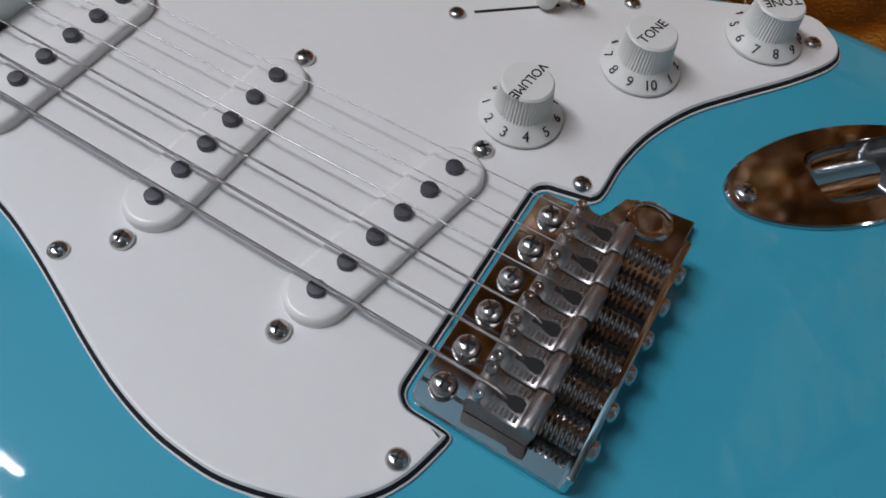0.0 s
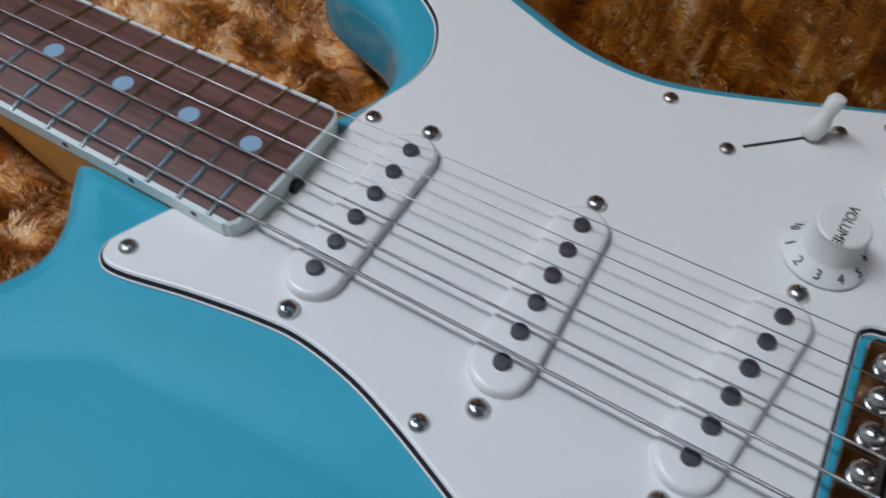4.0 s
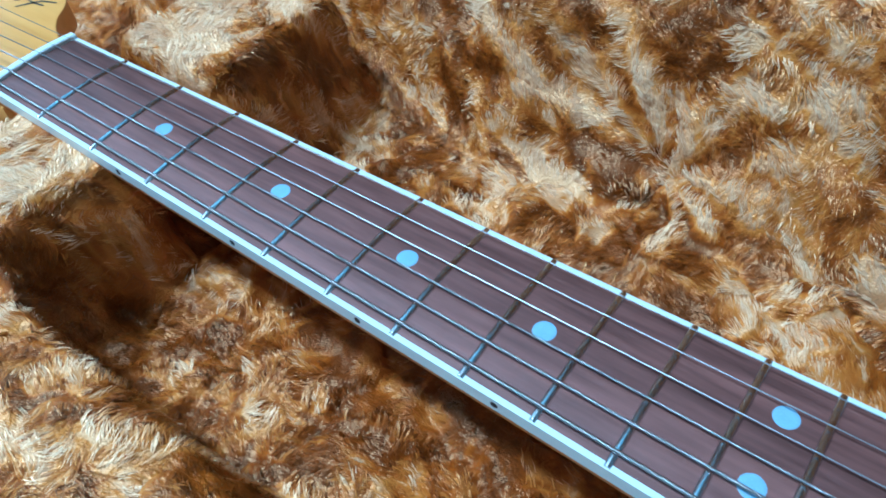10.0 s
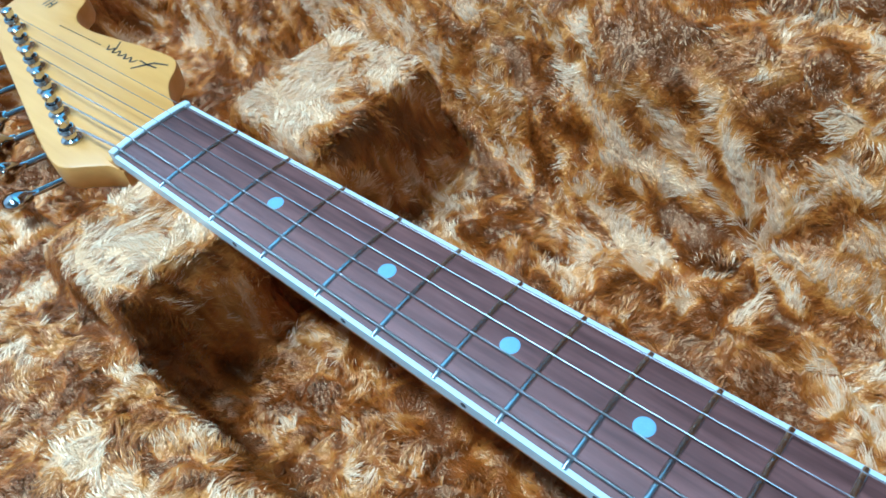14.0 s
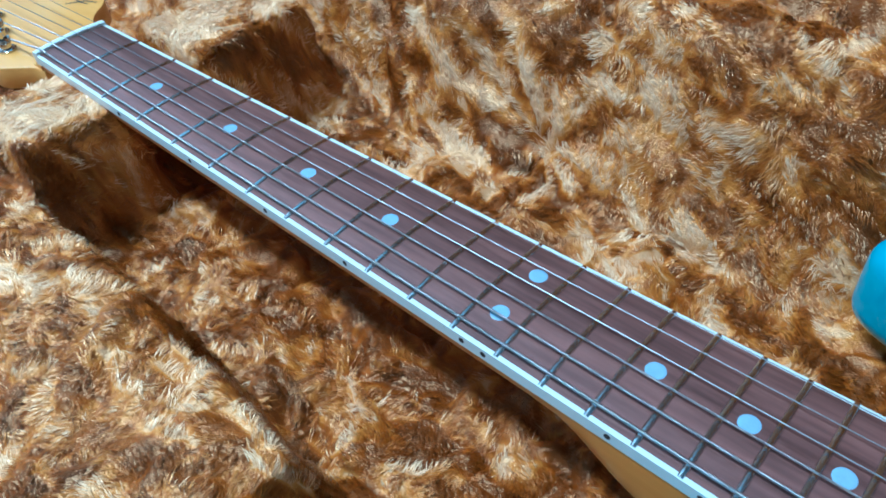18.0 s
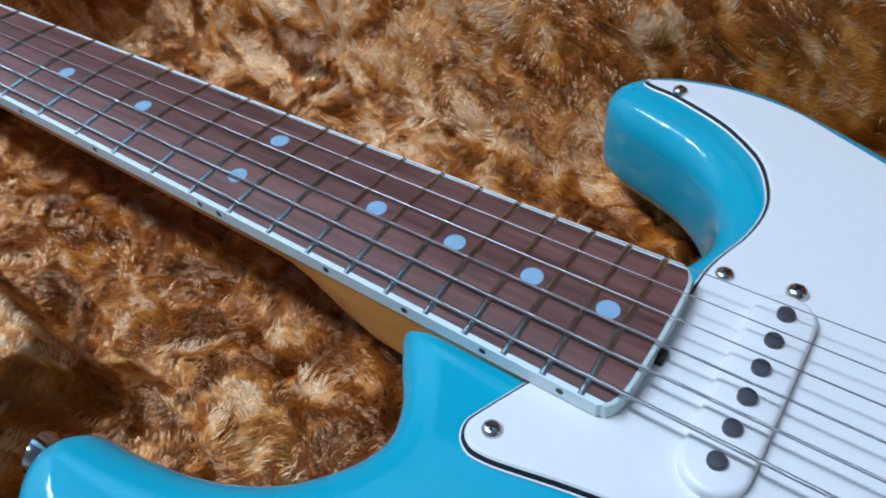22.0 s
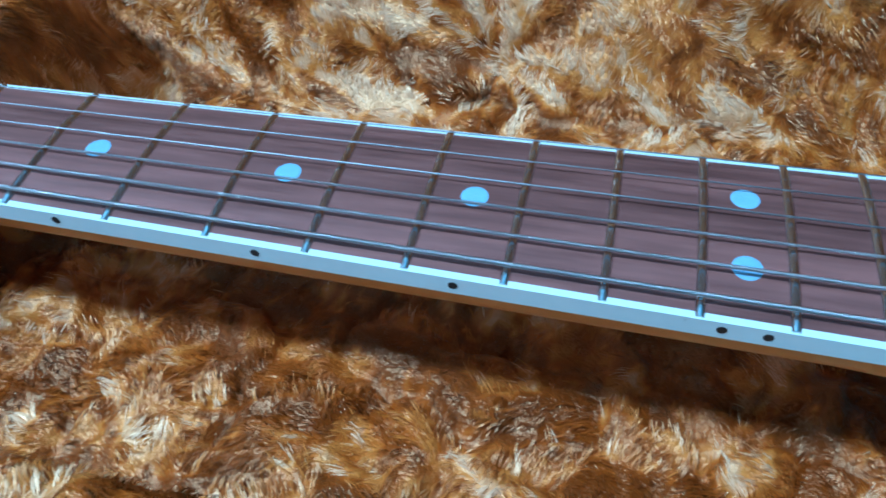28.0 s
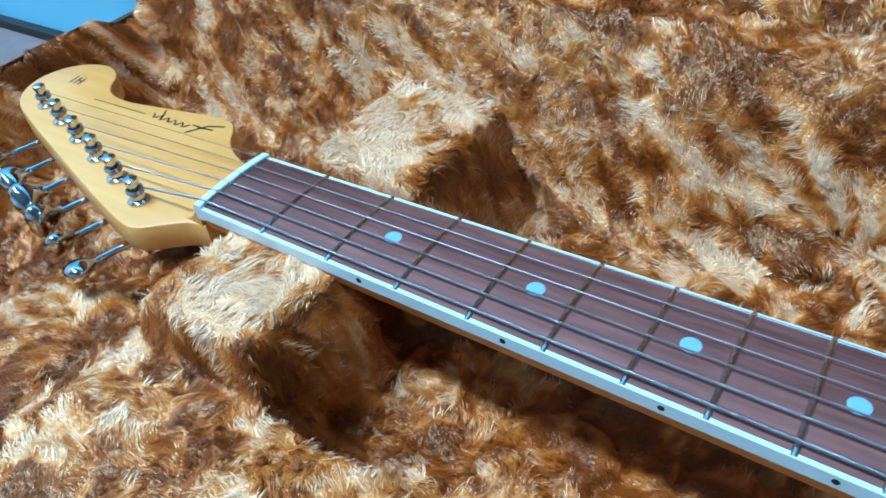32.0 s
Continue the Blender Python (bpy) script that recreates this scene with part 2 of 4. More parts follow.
def inset(loop, d):
    """The closed 2D loop moved inwards by d (counter-clockwise loops), less where it turns tightly."""
    n, out = len(loop), []
    for i in range(n):
        a, b = loop[i] - loop[i - 1], loop[(i + 1) % n] - loop[i]
        e = (a + b).normalized()
        turn = math.atan2(a.x * b.y - a.y * b.x, a.dot(b))
        room = 0.5 * (a.length + b.length) / turn if turn > 1e-4 else 1.0
        out.append(loop[i] + Vector((-e.y, e.x)) * min(d, max(0.75 * room, 0.0)))
    return out


def ccw(loop):
    area = sum(a.x * b.y - b.x * a.y for a, b in zip(loop, loop[1:] + loop[:1]))
    return loop if area > 0 else loop[::-1]


def fill(bm, verts, holes=()):
    """Triangles over a flat, possibly hollow outline of vertices, leaving out the holes."""
    loops = [list(verts), *[list(h) for h in holes]]
    flat = [v for l in loops for v in l]
    edges, start = [], 0
    for l in loops:
        edges += [(start + i, start + (i + 1) % len(l)) for i in range(len(l))]
        start += len(l)
    co, _, tris, origin, _, _ = geometry.delaunay_2d_cdt([v.co.xy for v in flat], edges, [], 1, 1e-7)
    polys = [np.array([v.co.xy[:] for v in l]) for l in loops]

    def within(poly, p):
        a, b = poly, np.roll(poly, -1, 0)
        cross = ((a[:, 1] > p.y) != (b[:, 1] > p.y)) & (p.x < (b[:, 0] - a[:, 0]) * (p.y - a[:, 1]) / np.where(b[:, 1] == a[:, 1], 1e-12, b[:, 1] - a[:, 1]) + a[:, 0])
        return bool(cross.sum() % 2)

    for tri in tris:
        if any(not origin[k] for k in tri):
            continue
        mid = sum((co[k] for k in tri), Vector((0, 0))) / len(tri)
        if within(polys[0], mid) and not any(within(h, mid) for h in polys[1:]):
            three = [flat[origin[k][0]] for k in tri]
            if len(set(three)) == 3 and not bm.faces.get(three):
                bm.faces.new(three)


def stack(bm, rings, top=True, bottom=True, mats=None, holes=()):
    """Bridges closed rings of equal length, from the lowest up, and caps the ends."""
    made = [[bm.verts.new(p) for p in ring] for ring in rings]
    n = len(made[0])
    for k in range(len(made) - 1):
        for i in range(n):
            f = bm.faces.new((made[k][i], made[k][(i + 1) % n], made[k + 1][(i + 1) % n], made[k + 1][i]))
            if mats:
                f.material_index = mats[k]
    for ring, wanted, open_at in ((made[0], bottom, ()), (made[-1], top, holes)):
        if wanted and n < 40 and not open_at:
            bm.faces.new(ring)
        elif wanted:
            fill(bm, ring, [[bm.verts.new((p.x, p.y, ring[0].co.z)) for p in h] for h in open_at])
    return made


def slab(loop, profile, mats=None, top=True, bottom=True, holes=()):
    """A solid from a 2D outline and a profile of (inset, height)."""
    bm = bmesh.new()
    loop = ccw(list(loop))
    stack(bm, [[(p.x, p.y, z) for p in inset(loop, d)] for d, z in profile], top, bottom, mats, holes)
    return bm


def lathe(profile, n=24, bm=None, at=(0, 0, 0), flute=0.0, mats=None):
    """A solid of revolution about z from (radius, height), lowest first. flute: depth of grooves on it."""
    bm = bm or bmesh.new()
    rings = []
    for r, z, *f in profile:
        deep = flute if f and f[0] else 0
        rings.append([(at[0] + (r - (deep if i % 2 else 0)) * math.cos(2 * math.pi * i / n), at[1] + (r - (deep if i % 2 else 0)) * math.sin(2 * math.pi * i / n), at[2] + z) for i in range(n)])
    stack(bm, rings, mats=mats)
    return bm


def box(bm, x0, x1, y0, y1, z0, z1, bevel=0.0):
    m = pose((x0 + x1) / 2, (y0 + y1) / 2, (z0 + z1) / 2) @ Matrix.Diagonal((x1 - x0, y1 - y0, z1 - z0, 1))
    made = bmesh.ops.create_cube(bm, size=1, matrix=m)["verts"]
    if bevel:
        edges = list({e for v in made for e in v.link_edges})
        bmesh.ops.bevel(bm, geom=edges, offset=bevel, segments=2, affect="EDGES", profile=0.5)
    return bm


def tube(bm, points, radius, n=8):
    """A round wire along 3D points; radius may be a number or one for each point."""
    points = [Vector(p) for p in points]
    rings = []
    for i, p in enumerate(points):
        ahead = (points[min(i + 1, len(points) - 1)] - points[max(i - 1, 0)]).normalized()
        side = ahead.cross(Vector((0, 0, 1)))
        side = side.normalized() if side.length > 1e-4 else Vector((1, 0, 0))
        up = side.cross(ahead)
        r = radius[i] if isinstance(radius, (list, tuple)) else radius
        rings.append([p + r * (math.cos(2 * math.pi * k / n) * side + math.sin(2 * math.pi * k / n) * up) for k in range(n)])
    stack(bm, rings)
    return bm


def letters(text, size, mat, name, parent, m, label="", depth=0.00012):
    """Words as a thin mesh, centred, laid by the pose m."""
    data = bpy.data.curves.new(name, "FONT")
    data.body, data.size, data.align_x, data.align_y, data.extrude = text, size, "CENTER", "CENTER", depth
    ob = bpy.data.objects.new(name, data)
    scene.collection.objects.link(ob)
    bpy.context.view_layer.update()
    me = bpy.data.meshes.new_from_object(ob.evaluated_get(bpy.context.evaluated_depsgraph_get()))
    bpy.data.objects.remove(ob)
    bpy.data.curves.remove(data)
    me.materials.clear()
    me.materials.append(mat)
    out = new(name, me)
    out.parent, out.matrix_basis = parent, m
    return tagged(out, label) if label else out


def smoothstep(a, b, x):
    t = np.clip((x - a) / (b - a), 0, 1)
    return t * t * (3 - 2 * t)


# ------------------------------------------------------------------ the room
def room():
    x0, x1, y0, y1, z0, z1 = -2.1, 6.9, -2.6, 0.278, -0.165, 2.25
    bm = bmesh.new()
    box(bm, x0, x1, y0, y1, z0 - 0.05, z0)
    tagged(part("floor", bm, CARPET, smooth=False), "plain grey-brown floor under the guitar case", "floor", kind="structure")
    bm = bmesh.new()
    box(bm, x0, x1, y0, y1, z1, z1 + 0.08)
    tagged(part("ceiling", bm, WALL, smooth=False), "plain white ceiling with tube lamps", "ceiling", kind="structure")
    walls = {
        "wall_west": [(x0 - 0.1, x0, y0, y1, z0, z1)],
        "wall_east": [(x1, x1 + 0.1, y0, y1, z0, z1)],
        "wall_south": [(x0, x1, y0 - 0.1, y0, z0, z1)],
        "wall_north": [(x0, x1, y1, y1 + 0.1, z0, z1)],
    }
    for name, blocks in walls.items():
        bm = bmesh.new()
        for b in blocks:
            box(bm, *b)
        near = name == "wall_north"
        tagged(part(name, bm, PALE_BLUE if near else WALL, smooth=False), "pale blue wall behind the open lid" if near else "plain white painted wall", "wall", kind="structure")
    bm = bmesh.new()
    box(bm, x0, x1, y1 - 0.012, y1, z0, z0 + 0.012, 0.002)
    tagged(part("baseboard", bm, SKIRTING, smooth=False), "thin black strip along the foot of the wall", "baseboard", kind="structure")
    for x, y, _ in LAMPS:
        lamp = thing("ceiling_light", x, y, z1)
        lamp.rotation_euler = (0, 0, radians(LAMP_TURN))
        bm = bmesh.new()
        box(bm, -0.64, 0.64, -0.1, 0.1, -0.06, 0.0, 0.01)
        part("housing", bm, LAMP_BODY, lamp)
        for side in (-0.05, 0.05):
            bm = bmesh.new()
            tube(bm, [(-0.6, side, -0.078), (0.6, side, -0.078)], 0.014, 16)
            part("tube", bm, COVER_WHITE, lamp, "white fluorescent tube")
        tagged(lamp, "white ceiling fitting with two fluorescent tubes", "ceiling light", "ceiling lights")


room()

# ------------------------------------------------------------------ the guitar: measures
# x runs along the strings from the nut, y to the treble side, z up from the body's top
SCALE, BOARD_Z, BOARD_R = 0.6477, 0.0105, 0.2
NUT_HALF, LAST_HALF, NECK_END = 0.0213, 0.0281, 0.4655


def fret_x(n):
    return SCALE * (1 - 2 ** (-n / 12))


def dot_x(n):
    return (fret_x(n) + fret_x(n - 1)) / 2


def half(x):
    return NUT_HALF + (LAST_HALF - NUT_HALF) * x / fret_x(21)


def board_top(y):
    return BOARD_Z - (BOARD_R - math.sqrt(BOARD_R ** 2 - y * y))


guitar = thing("electric_guitar", 0.55, 0, -0.0445)
tagged(guitar, "turquoise solid-body electric guitar with white pickguard lying in its plush case", "guitar")
G = guitar.location.copy()


def gpart(name, bm, mat, parent=None, label="", smooth=True):
    """A part of the guitar, given in the guitar's own measures."""
    bmesh.ops.translate(bm, verts=bm.verts, vec=-G)
    return part(name, bm, mat, parent or guitar, label, smooth)


def at(x, y, z, turn=0.0):
    return pose(x - G.x, y - G.y, z - G.z, 0, 0, turn)


# ------------------------------------------------------------------ body
BODY_BASS = [(0.425, -0.008), (0.4050, -0.0125), (0.3945, -0.0235), (0.4000, -0.0345), (0.4085, -0.0460), (0.4125, -0.059), (0.407, -0.072), (0.395, -0.0845), (0.377, -0.0935), (0.357, -0.0982),
             (0.340, -0.1010), (0.332, -0.110), (0.334, -0.122), (0.349, -0.135), (0.375, -0.1455), (0.402, -0.1535), (0.43, -0.154), (0.46, -0.1425), (0.487, -0.1255), (0.514, -0.1155),
             (0.545, -0.1195), (0.578, -0.1320), (0.612, -0.1465), (0.65, -0.158), (0.69, -0.164), (0.73, -0.159), (0.765, -0.139), (0.79, -0.105), (0.802, -0.06)]
BODY_TREBLE = [(0.8062, -0.0100), (0.8043, 0.0390), (0.7934, 0.0878), (0.7738, 0.1269), (0.7439, 0.1542), (0.7040, 0.1645), (0.6639, 0.1606), (0.6219, 0.1449), (0.5868, 0.1303), (0.5577, 0.1196), (0.5357, 0.1157), (0.5127, 0.1196),
               (0.4930, 0.1278), (0.4755, 0.1345), (0.4560, 0.1405), (0.4380, 0.1414), (0.4240, 0.1388), (0.4110, 0.1345), (0.4010, 0.1270), (0.3960, 0.1180), (0.3985, 0.1085), (0.4070, 0.1020), (0.4175, 0.0978), (0.4290, 0.0938), (0.4410, 0.0880),
               (0.4520, 0.0785), (0.4590, 0.0660), (0.4607, 0.0537), (0.4553, 0.0390), (0.4479, 0.0303), (0.4415, 0.0215)]
body_loop = spline(BODY_BASS + BODY_TREBLE, 6)
R = 0.0126
edge = [(R * (1 - math.cos(a)), R * (1 - math.sin(a))) for a in (radians(d) for d in (0, 15, 30, 45, 60, 75, 90))]
profile = [(d, -0.0445 + h) for d, h in edge[::-1]] + [(d, -h) for d, h in edge]
JACK_AT, JACK_TURN = (0.7070, 0.0938), 46.0
jack_c, jack_s = math.cos(radians(JACK_TURN)), math.sin(radians(JACK_TURN))
jack_hole = [Vector((JACK_AT[0] + u * jack_c - v * jack_s, JACK_AT[1] + u * jack_s + v * jack_c)) for u, v in ((0.0085 + 0.0240 * math.cos(a), 0.0140 * math.sin(a)) for a in np.linspace(0, 2 * math.pi, 33)[:-1])]
gpart("body", slab(body_loop, profile, holes=[jack_hole]), PAINT, label="glossy turquoise lacquered body")

# strap button on the bass horn
sb = lathe([(0.004, 0.0), (0.004, 0.006), (0.0072, 0.0095), (0.0075, 0.012), (0.005, 0.0128)], 20)
bmesh.ops.transform(sb, matrix=pose(0.333, -0.109, -0.02, 0, -90, 20), verts=sb.verts)
gpart("strap_button", sb, CHROME, label="chrome strap button")

# ------------------------------------------------------------------ pickguard
GUARD_BASS = [(0.4402, -0.0235), (0.4335, -0.0390), (0.4310, -0.0465), (0.4340, -0.0525), (0.4420, -0.0540), (0.4640, -0.0495), (0.4850, -0.0462), (0.4990, -0.0455), (0.5165, -0.0484), (0.5330, -0.0538), (0.5480, -0.0598),
              (0.5605, -0.0650), (0.5745, -0.0700), (0.5875, -0.0731), (0.5975, -0.0741), (0.6085, -0.0739), (0.6208, -0.0710), (0.6310, -0.0668), (0.6392, -0.0597), (0.6442, -0.0513), (0.6471, -0.0405)]
GUARD_TREBLE = [(0.6462, 0.0408), (0.6487, 0.0450), (0.6490, 0.0588), (0.6520, 0.0737), (0.6588, 0.0893), (0.6687, 0.1033), (0.6818, 0.1204), (0.6905, 0.1345), (0.6919, 0.1432), (0.6878, 0.1503), (0.6789, 0.1556), (0.6639, 0.1518), (0.6439, 0.1420), (0.6198, 0.1322), (0.5907, 0.1196),
                (0.5637, 0.1088), (0.5446, 0.1039), (0.5246, 0.1044), (0.5057, 0.1093), (0.4850, 0.1180), (0.4640, 0.1266), (0.4420, 0.1290), (0.4240, 0.1260), (0.4120, 0.1215), (0.4085, 0.1180), (0.4130, 0.1157), (0.4225, 0.1140), (0.4385, 0.1082),
                (0.4495, 0.1023), (0.4613, 0.0925), (0.4682, 0.0808), (0.4711, 0.0700), (0.4702, 0.0570), (0.4664, 0.0442), (0.4645, 0.0350), (0.4640, 0.0240)]
guard_loop = spline(GUARD_BASS, 6, False) + [Vector(p) for p in ((0.6473, -0.0391), (0.6471, -0.0380), (0.6465, -0.0373), (0.6453, -0.0369), (0.6420, -0.0367))]
# cut-out round the bridge
for cx, cy, a0, a1 in ((0.6364, -0.0322, -90, -180), (0.6362, 0.0340, 180, 90)):
    guard_loop += [Vector((cx + 0.0045 * math.cos(radians(a0 + (a1 - a0) * k / 6)), cy + 0.0045 * math.sin(radians(a0 + (a1 - a0) * k / 6)))) for k in range(7)]
guard_loop += spline(GUARD_TREBLE, 6, False)
# cut-out round the neck's end
guard_loop += [Vector((NECK_END - 0.006, 0.0022 * k)) for k in range(10, -11, -1)]
GUARD_TOP = 0.0026
guard = gpart(
    "pickguard",
    slab(guard_loop, [(0.0, 0.0002), (0.0, 0.0007), (0.0004, 0.0010), (0.0014, 0.0019), (0.0019, GUARD_TOP), (0.0023, GUARD_TOP + 0.0001)], [0, 0, 1, 0, 0]),
    [GUARD_WHITE, GUARD_BLACK],
    label="white three-ply pickguard with a black middle line",
    smooth=False,
)


def screw_mesh(name, r, h, parent):
    """A domed cross-head screw: the dome, and the recess as dark wedges sunk in it."""
    bm = lathe([(r, 0), (r, h * 0.25), (r * 0.93, h * 0.5), (r * 0.72, h * 0.8), (r * 0.42, h * 0.96), (r * 0.14, h)], 20)
    for turn in (0, 90):
        m = pose(0, 0, h * 0.985, 0, 0, turn) @ Matrix.Diagonal((r * 1.05, r * 0.2, h * 0.16, 1))
        made = bmesh.ops.create_cube(bm, size=1, matrix=m)["verts"]
        for f in {f for v in made for f in v.link_faces}:
            f.material_index = 1
    ob = part(name, bm, [NICKEL, DARK], parent)
    return ob


guard_screws = [(0.4391, -0.0454, 20), (0.5384, -0.0495, 50), (0.6393, -0.0492, 10), (0.5776, 0.0842, 70), (0.6417, 0.0443, 35), (0.6820, 0.1407, 0), (0.5533, 0.0975, 60), (0.4235, 0.1170, 15), (0.4708, 0.0358, 40), (0.6083, 0.1120, 25), (0.6238, 0.1230, 5)]
first = None
for x, y, turn in guard_screws:
    m = at(x, y, GUARD_TOP + 0.0001, turn)
    if first is None:
        first = screw_mesh("pickguard_screw", 0.0028, 0.0017, guard)
        first.matrix_basis = m
    else:
        again(first, *m.translation, turn)


# ------------------------------------------------------------------ pickups
def pickup(cx, cy, slant, label):
    holder = gpart("pickup", pickup_cover(cx, cy, slant), COVER_WHITE, label=label)
    way = Vector((math.sin(radians(slant)), math.cos(radians(slant))))
    for i in range(6):
        s = (i - 2.5) * 0.01045
        bm = lathe([(0.00242, 0), (0.00242, 0.0016 + 0.0003 * (i in (2, 3))), (0.0022, 0.0019 + 0.0003 * (i in (2, 3))), (0.0016, 0.0020 + 0.0003 * (i in (2, 3)))], 20)
        p = part("pole_piece", bm, POLE, holder)
        p.matrix_basis = at(cx + way.x * s, cy + way.y * s, 0.0061)
    for s in (-0.0392, 0.0392):
        p = screw_mesh("pickup_screw", 0.0032, 0.0026, holder)
        p.matrix_basis = at(cx + way.x * s, cy + way.y * s, GUARD_TOP, 30 + 400 * s)


def pickup_cover(cx, cy, slant):
    r, l = 0.0088, 0.0348
    loop = [Vector((r * math.cos(a), (l - r) + r * math.sin(a))) for a in np.linspace(0, math.pi, 15)] + [Vector((r * math.cos(a), -(l - r) + r * math.sin(a))) for a in np.linspace(math.pi, 2 * math.pi, 15)]
    c, s = math.cos(radians(slant)), math.sin(radians(slant))
    loop = [Vector((cx + p.x * c + p.y * s, cy - p.x * s + p.y * c)) for p in loop]
    return slab(loop, [(0, 0.0005), (0, 0.0047), (0.0003, 0.0056), (0.001, 0.0061), (0.0018, 0.0063)])


pickup(0.4909, 0.0, 0.0, "white single-coil pickup with six magnet poles beside the neck")
pickup(0.5494, 0.0005, 0.0, "white single-coil middle pickup with six magnet poles")
pickup(0.6052, 0.0005, 10.4, "white slanted single-coil bridge pickup with six magnet poles")


# ------------------------------------------------------------------ knobs and switch
def knob(name, cx, cy, word, word_turn, four_turn, label):
    n = 104
    prof = [(0.0126, 0.0), (0.0127, 0.0009), (0.0121, 0.0016), (0.0100, 0.0033), (0.0091, 0.0044), (0.0087, 0.005), (0.0086, 0.0055, 1), (0.0079, 0.0133, 1), (0.0078, 0.0140), (0.0072, 0.0146), (0.0045, 0.0147)]
    ob = part(name, lathe(prof, n, flute=0.0005), KNOB_WHITE, guitar, label, smooth=True)
    ob.matrix_basis = at(cx, cy, GUARD_TOP + 0.0006)
    letters(word, 0.0042 if len(word) > 4 else 0.0046, INK, "knob_word", ob, pose(0, 0, 0.01475, 0, 0, word_turn))
    for k in range(1, 11):
        a = four_turn + 35.5 * (k - 4)
        tilt = pose(0, 0, 0, 0, 0, a + 90) @ pose(0, -0.01075, 0.0029, 38)
        letters(str(k), 0.0043, INK, "knob_number", ob, tilt)
    return ob


knob("volume_knob", 0.6153, 0.0566, "VOLUME", -97, -56, "white fluted volume knob with black numbers")
knob("tone_knob", 0.6375, 0.0961, "TONE", 77, 94, "white fluted tone knob with black numbers")
knob("tone_knob", 0.6668, 0.1329, "TONE", 222, 162, "white fluted second tone knob with black numbers")

bm = bmesh.new()
slot_a, slot_b = Vector((0.5819, 0.0883)), Vector((0.6037, 0.1078))
e = (slot_b - slot_a).normalized()
nrm = Vector((-e.y, e.x)) * 0.0006
stack(bm, [[(*(slot_a + nrm), z), (*(slot_b + nrm), z), (*(slot_b - nrm), z), (*(slot_a - nrm), z)] for z in (GUARD_TOP + 0.0001, GUARD_TOP + 0.00022)])
gpart("switch_slot", bm, DARK, guard, "narrow dark switch slot", smooth=False)
switch = bmesh.new()
tube(switch, [(0.5996, 0.1042, 0.001), (0.6000, 0.1044, 0.006)], 0.0013, 8)
switch = gpart("selector_switch", switch, STEEL, label="pickup selector lever")
tip = lathe([(0.0030, 0), (0.0036, 0.0008), (0.0040, 0.004), (0.0036, 0.0065), (0.0026, 0.009), (0.0027, 0.0125), (0.0030, 0.0148), (0.0024, 0.0165), (0.001, 0.017)], 20)
tip = part("switch_tip", tip, KNOB_WHITE, switch, "white plastic switch tip")
tip.matrix_basis = at(0.5996, 0.1042, 0.004) @ pose(0, 0, 0, -6, 8, 0)

# ------------------------------------------------------------------ jack plate
jm = at(*JACK_AT, 0.0002, JACK_TURN)
L, W = 0.0405, 0.0180


def jack_loop(k):
    """A pointed oval; k grows or shrinks it."""
    return [Vector((L * k * math.cos(a), W * k * (abs(math.sin(a)) ** 0.9) * math.copysign(1, math.sin(a)) * (1 - 0.12 * math.cos(a) ** 2))) for a in np.linspace(0, 2 * math.pi, 49)[:-1]]


plate = bmesh.new()
loop = ccw(jack_loop(1.0))
n = len(loop)
rings = [[(p.x, p.y, 0.0) for p in loop], [(p.x, p.y, 0.0011) for p in inset(loop, 0.0001)], [(p.x, p.y, 0.0016) for p in inset(loop, 0.0007)]]

def bowl(k, wide=1.0):
    """The trough's outline, nearly a rectangle, shrunk by k."""
    out = []
    for a in np.linspace(0, 2 * math.pi, n + 1)[:-1]:
        c, s = math.cos(a), math.sin(a)
        out.append(Vector((0.0085 + 0.0205 * k * math.copysign(abs(c) ** 0.4, c), 0.0106 * wide * math.copysign(abs(s) ** 0.4, s))))
    return ccw(out)


rings.append([(p.x, p.y, 0.0016) for p in bowl(1.0)])
for a in (radians(d) for d in (4, 14, 26, 38, 50, 62, 74, 84)):
    rings.append([(p.x, p.y, 0.0014 - 0.0108 * math.sin(a)) for p in bowl(1 - 0.12 * math.sin(a), math.cos(a))])
stack(plate, rings, top=True, bottom=False)
plate = part("jack_plate", plate, CHROME, guitar, "chrome boat-shaped jack plate reflecting brown plush")
plate.matrix_basis = jm
for s in (-0.0345, 0.0345):
    p = screw_mesh("jack_plate_screw", 0.0033, 0.0018, plate)
    p.matrix_basis = pose(s, 0, 0.0015, 0, 0, 30)
# ------------------------------------------------------------------ neck
neck = bmesh.new()
BOARD_T = 0.0052
rings = []
for x, depth, square in [(0.0015, 0.0150, 0.0), (0.05, 0.0150, 0.0), (0.15, 0.0151, 0.0), (0.25, 0.0154, 0.0), (0.335, 0.0158, 0.0), (0.348, 0.0163, 0.06), (0.356, 0.0174, 0.28), (0.364, 0.0193, 0.55), (0.372, 0.0208, 0.8), (0.382, 0.0228, 0.97), (0.392, 0.0236, 1.0), (NECK_END - 0.006, 0.0236, 1.0), (NECK_END - 0.003, 0.0236, 1.0)]:
    w = half(x) - 0.0004 - (0.004 if x > NECK_END - 0.003 else 0.0012 if x > NECK_END - 0.012 else 0)
    ring = []
    for k in range(17):
        a = math.pi * k / 16
        round_y, round_z = -w * math.cos(a), -depth * math.sin(a) ** 0.85
        sq_y = -w * max(-1, min(1, math.cos(a) * 1.5))
        sq_z = -depth * min(1, math.sin(a) * 2.6)
        ring.append((x, round_y * (1 - square) + sq_y * square, board_top(w) - BOARD_T + 0.0005 + round_z * (1 - square) + sq_z * square))
    rings.append(ring)
stack(neck, rings)
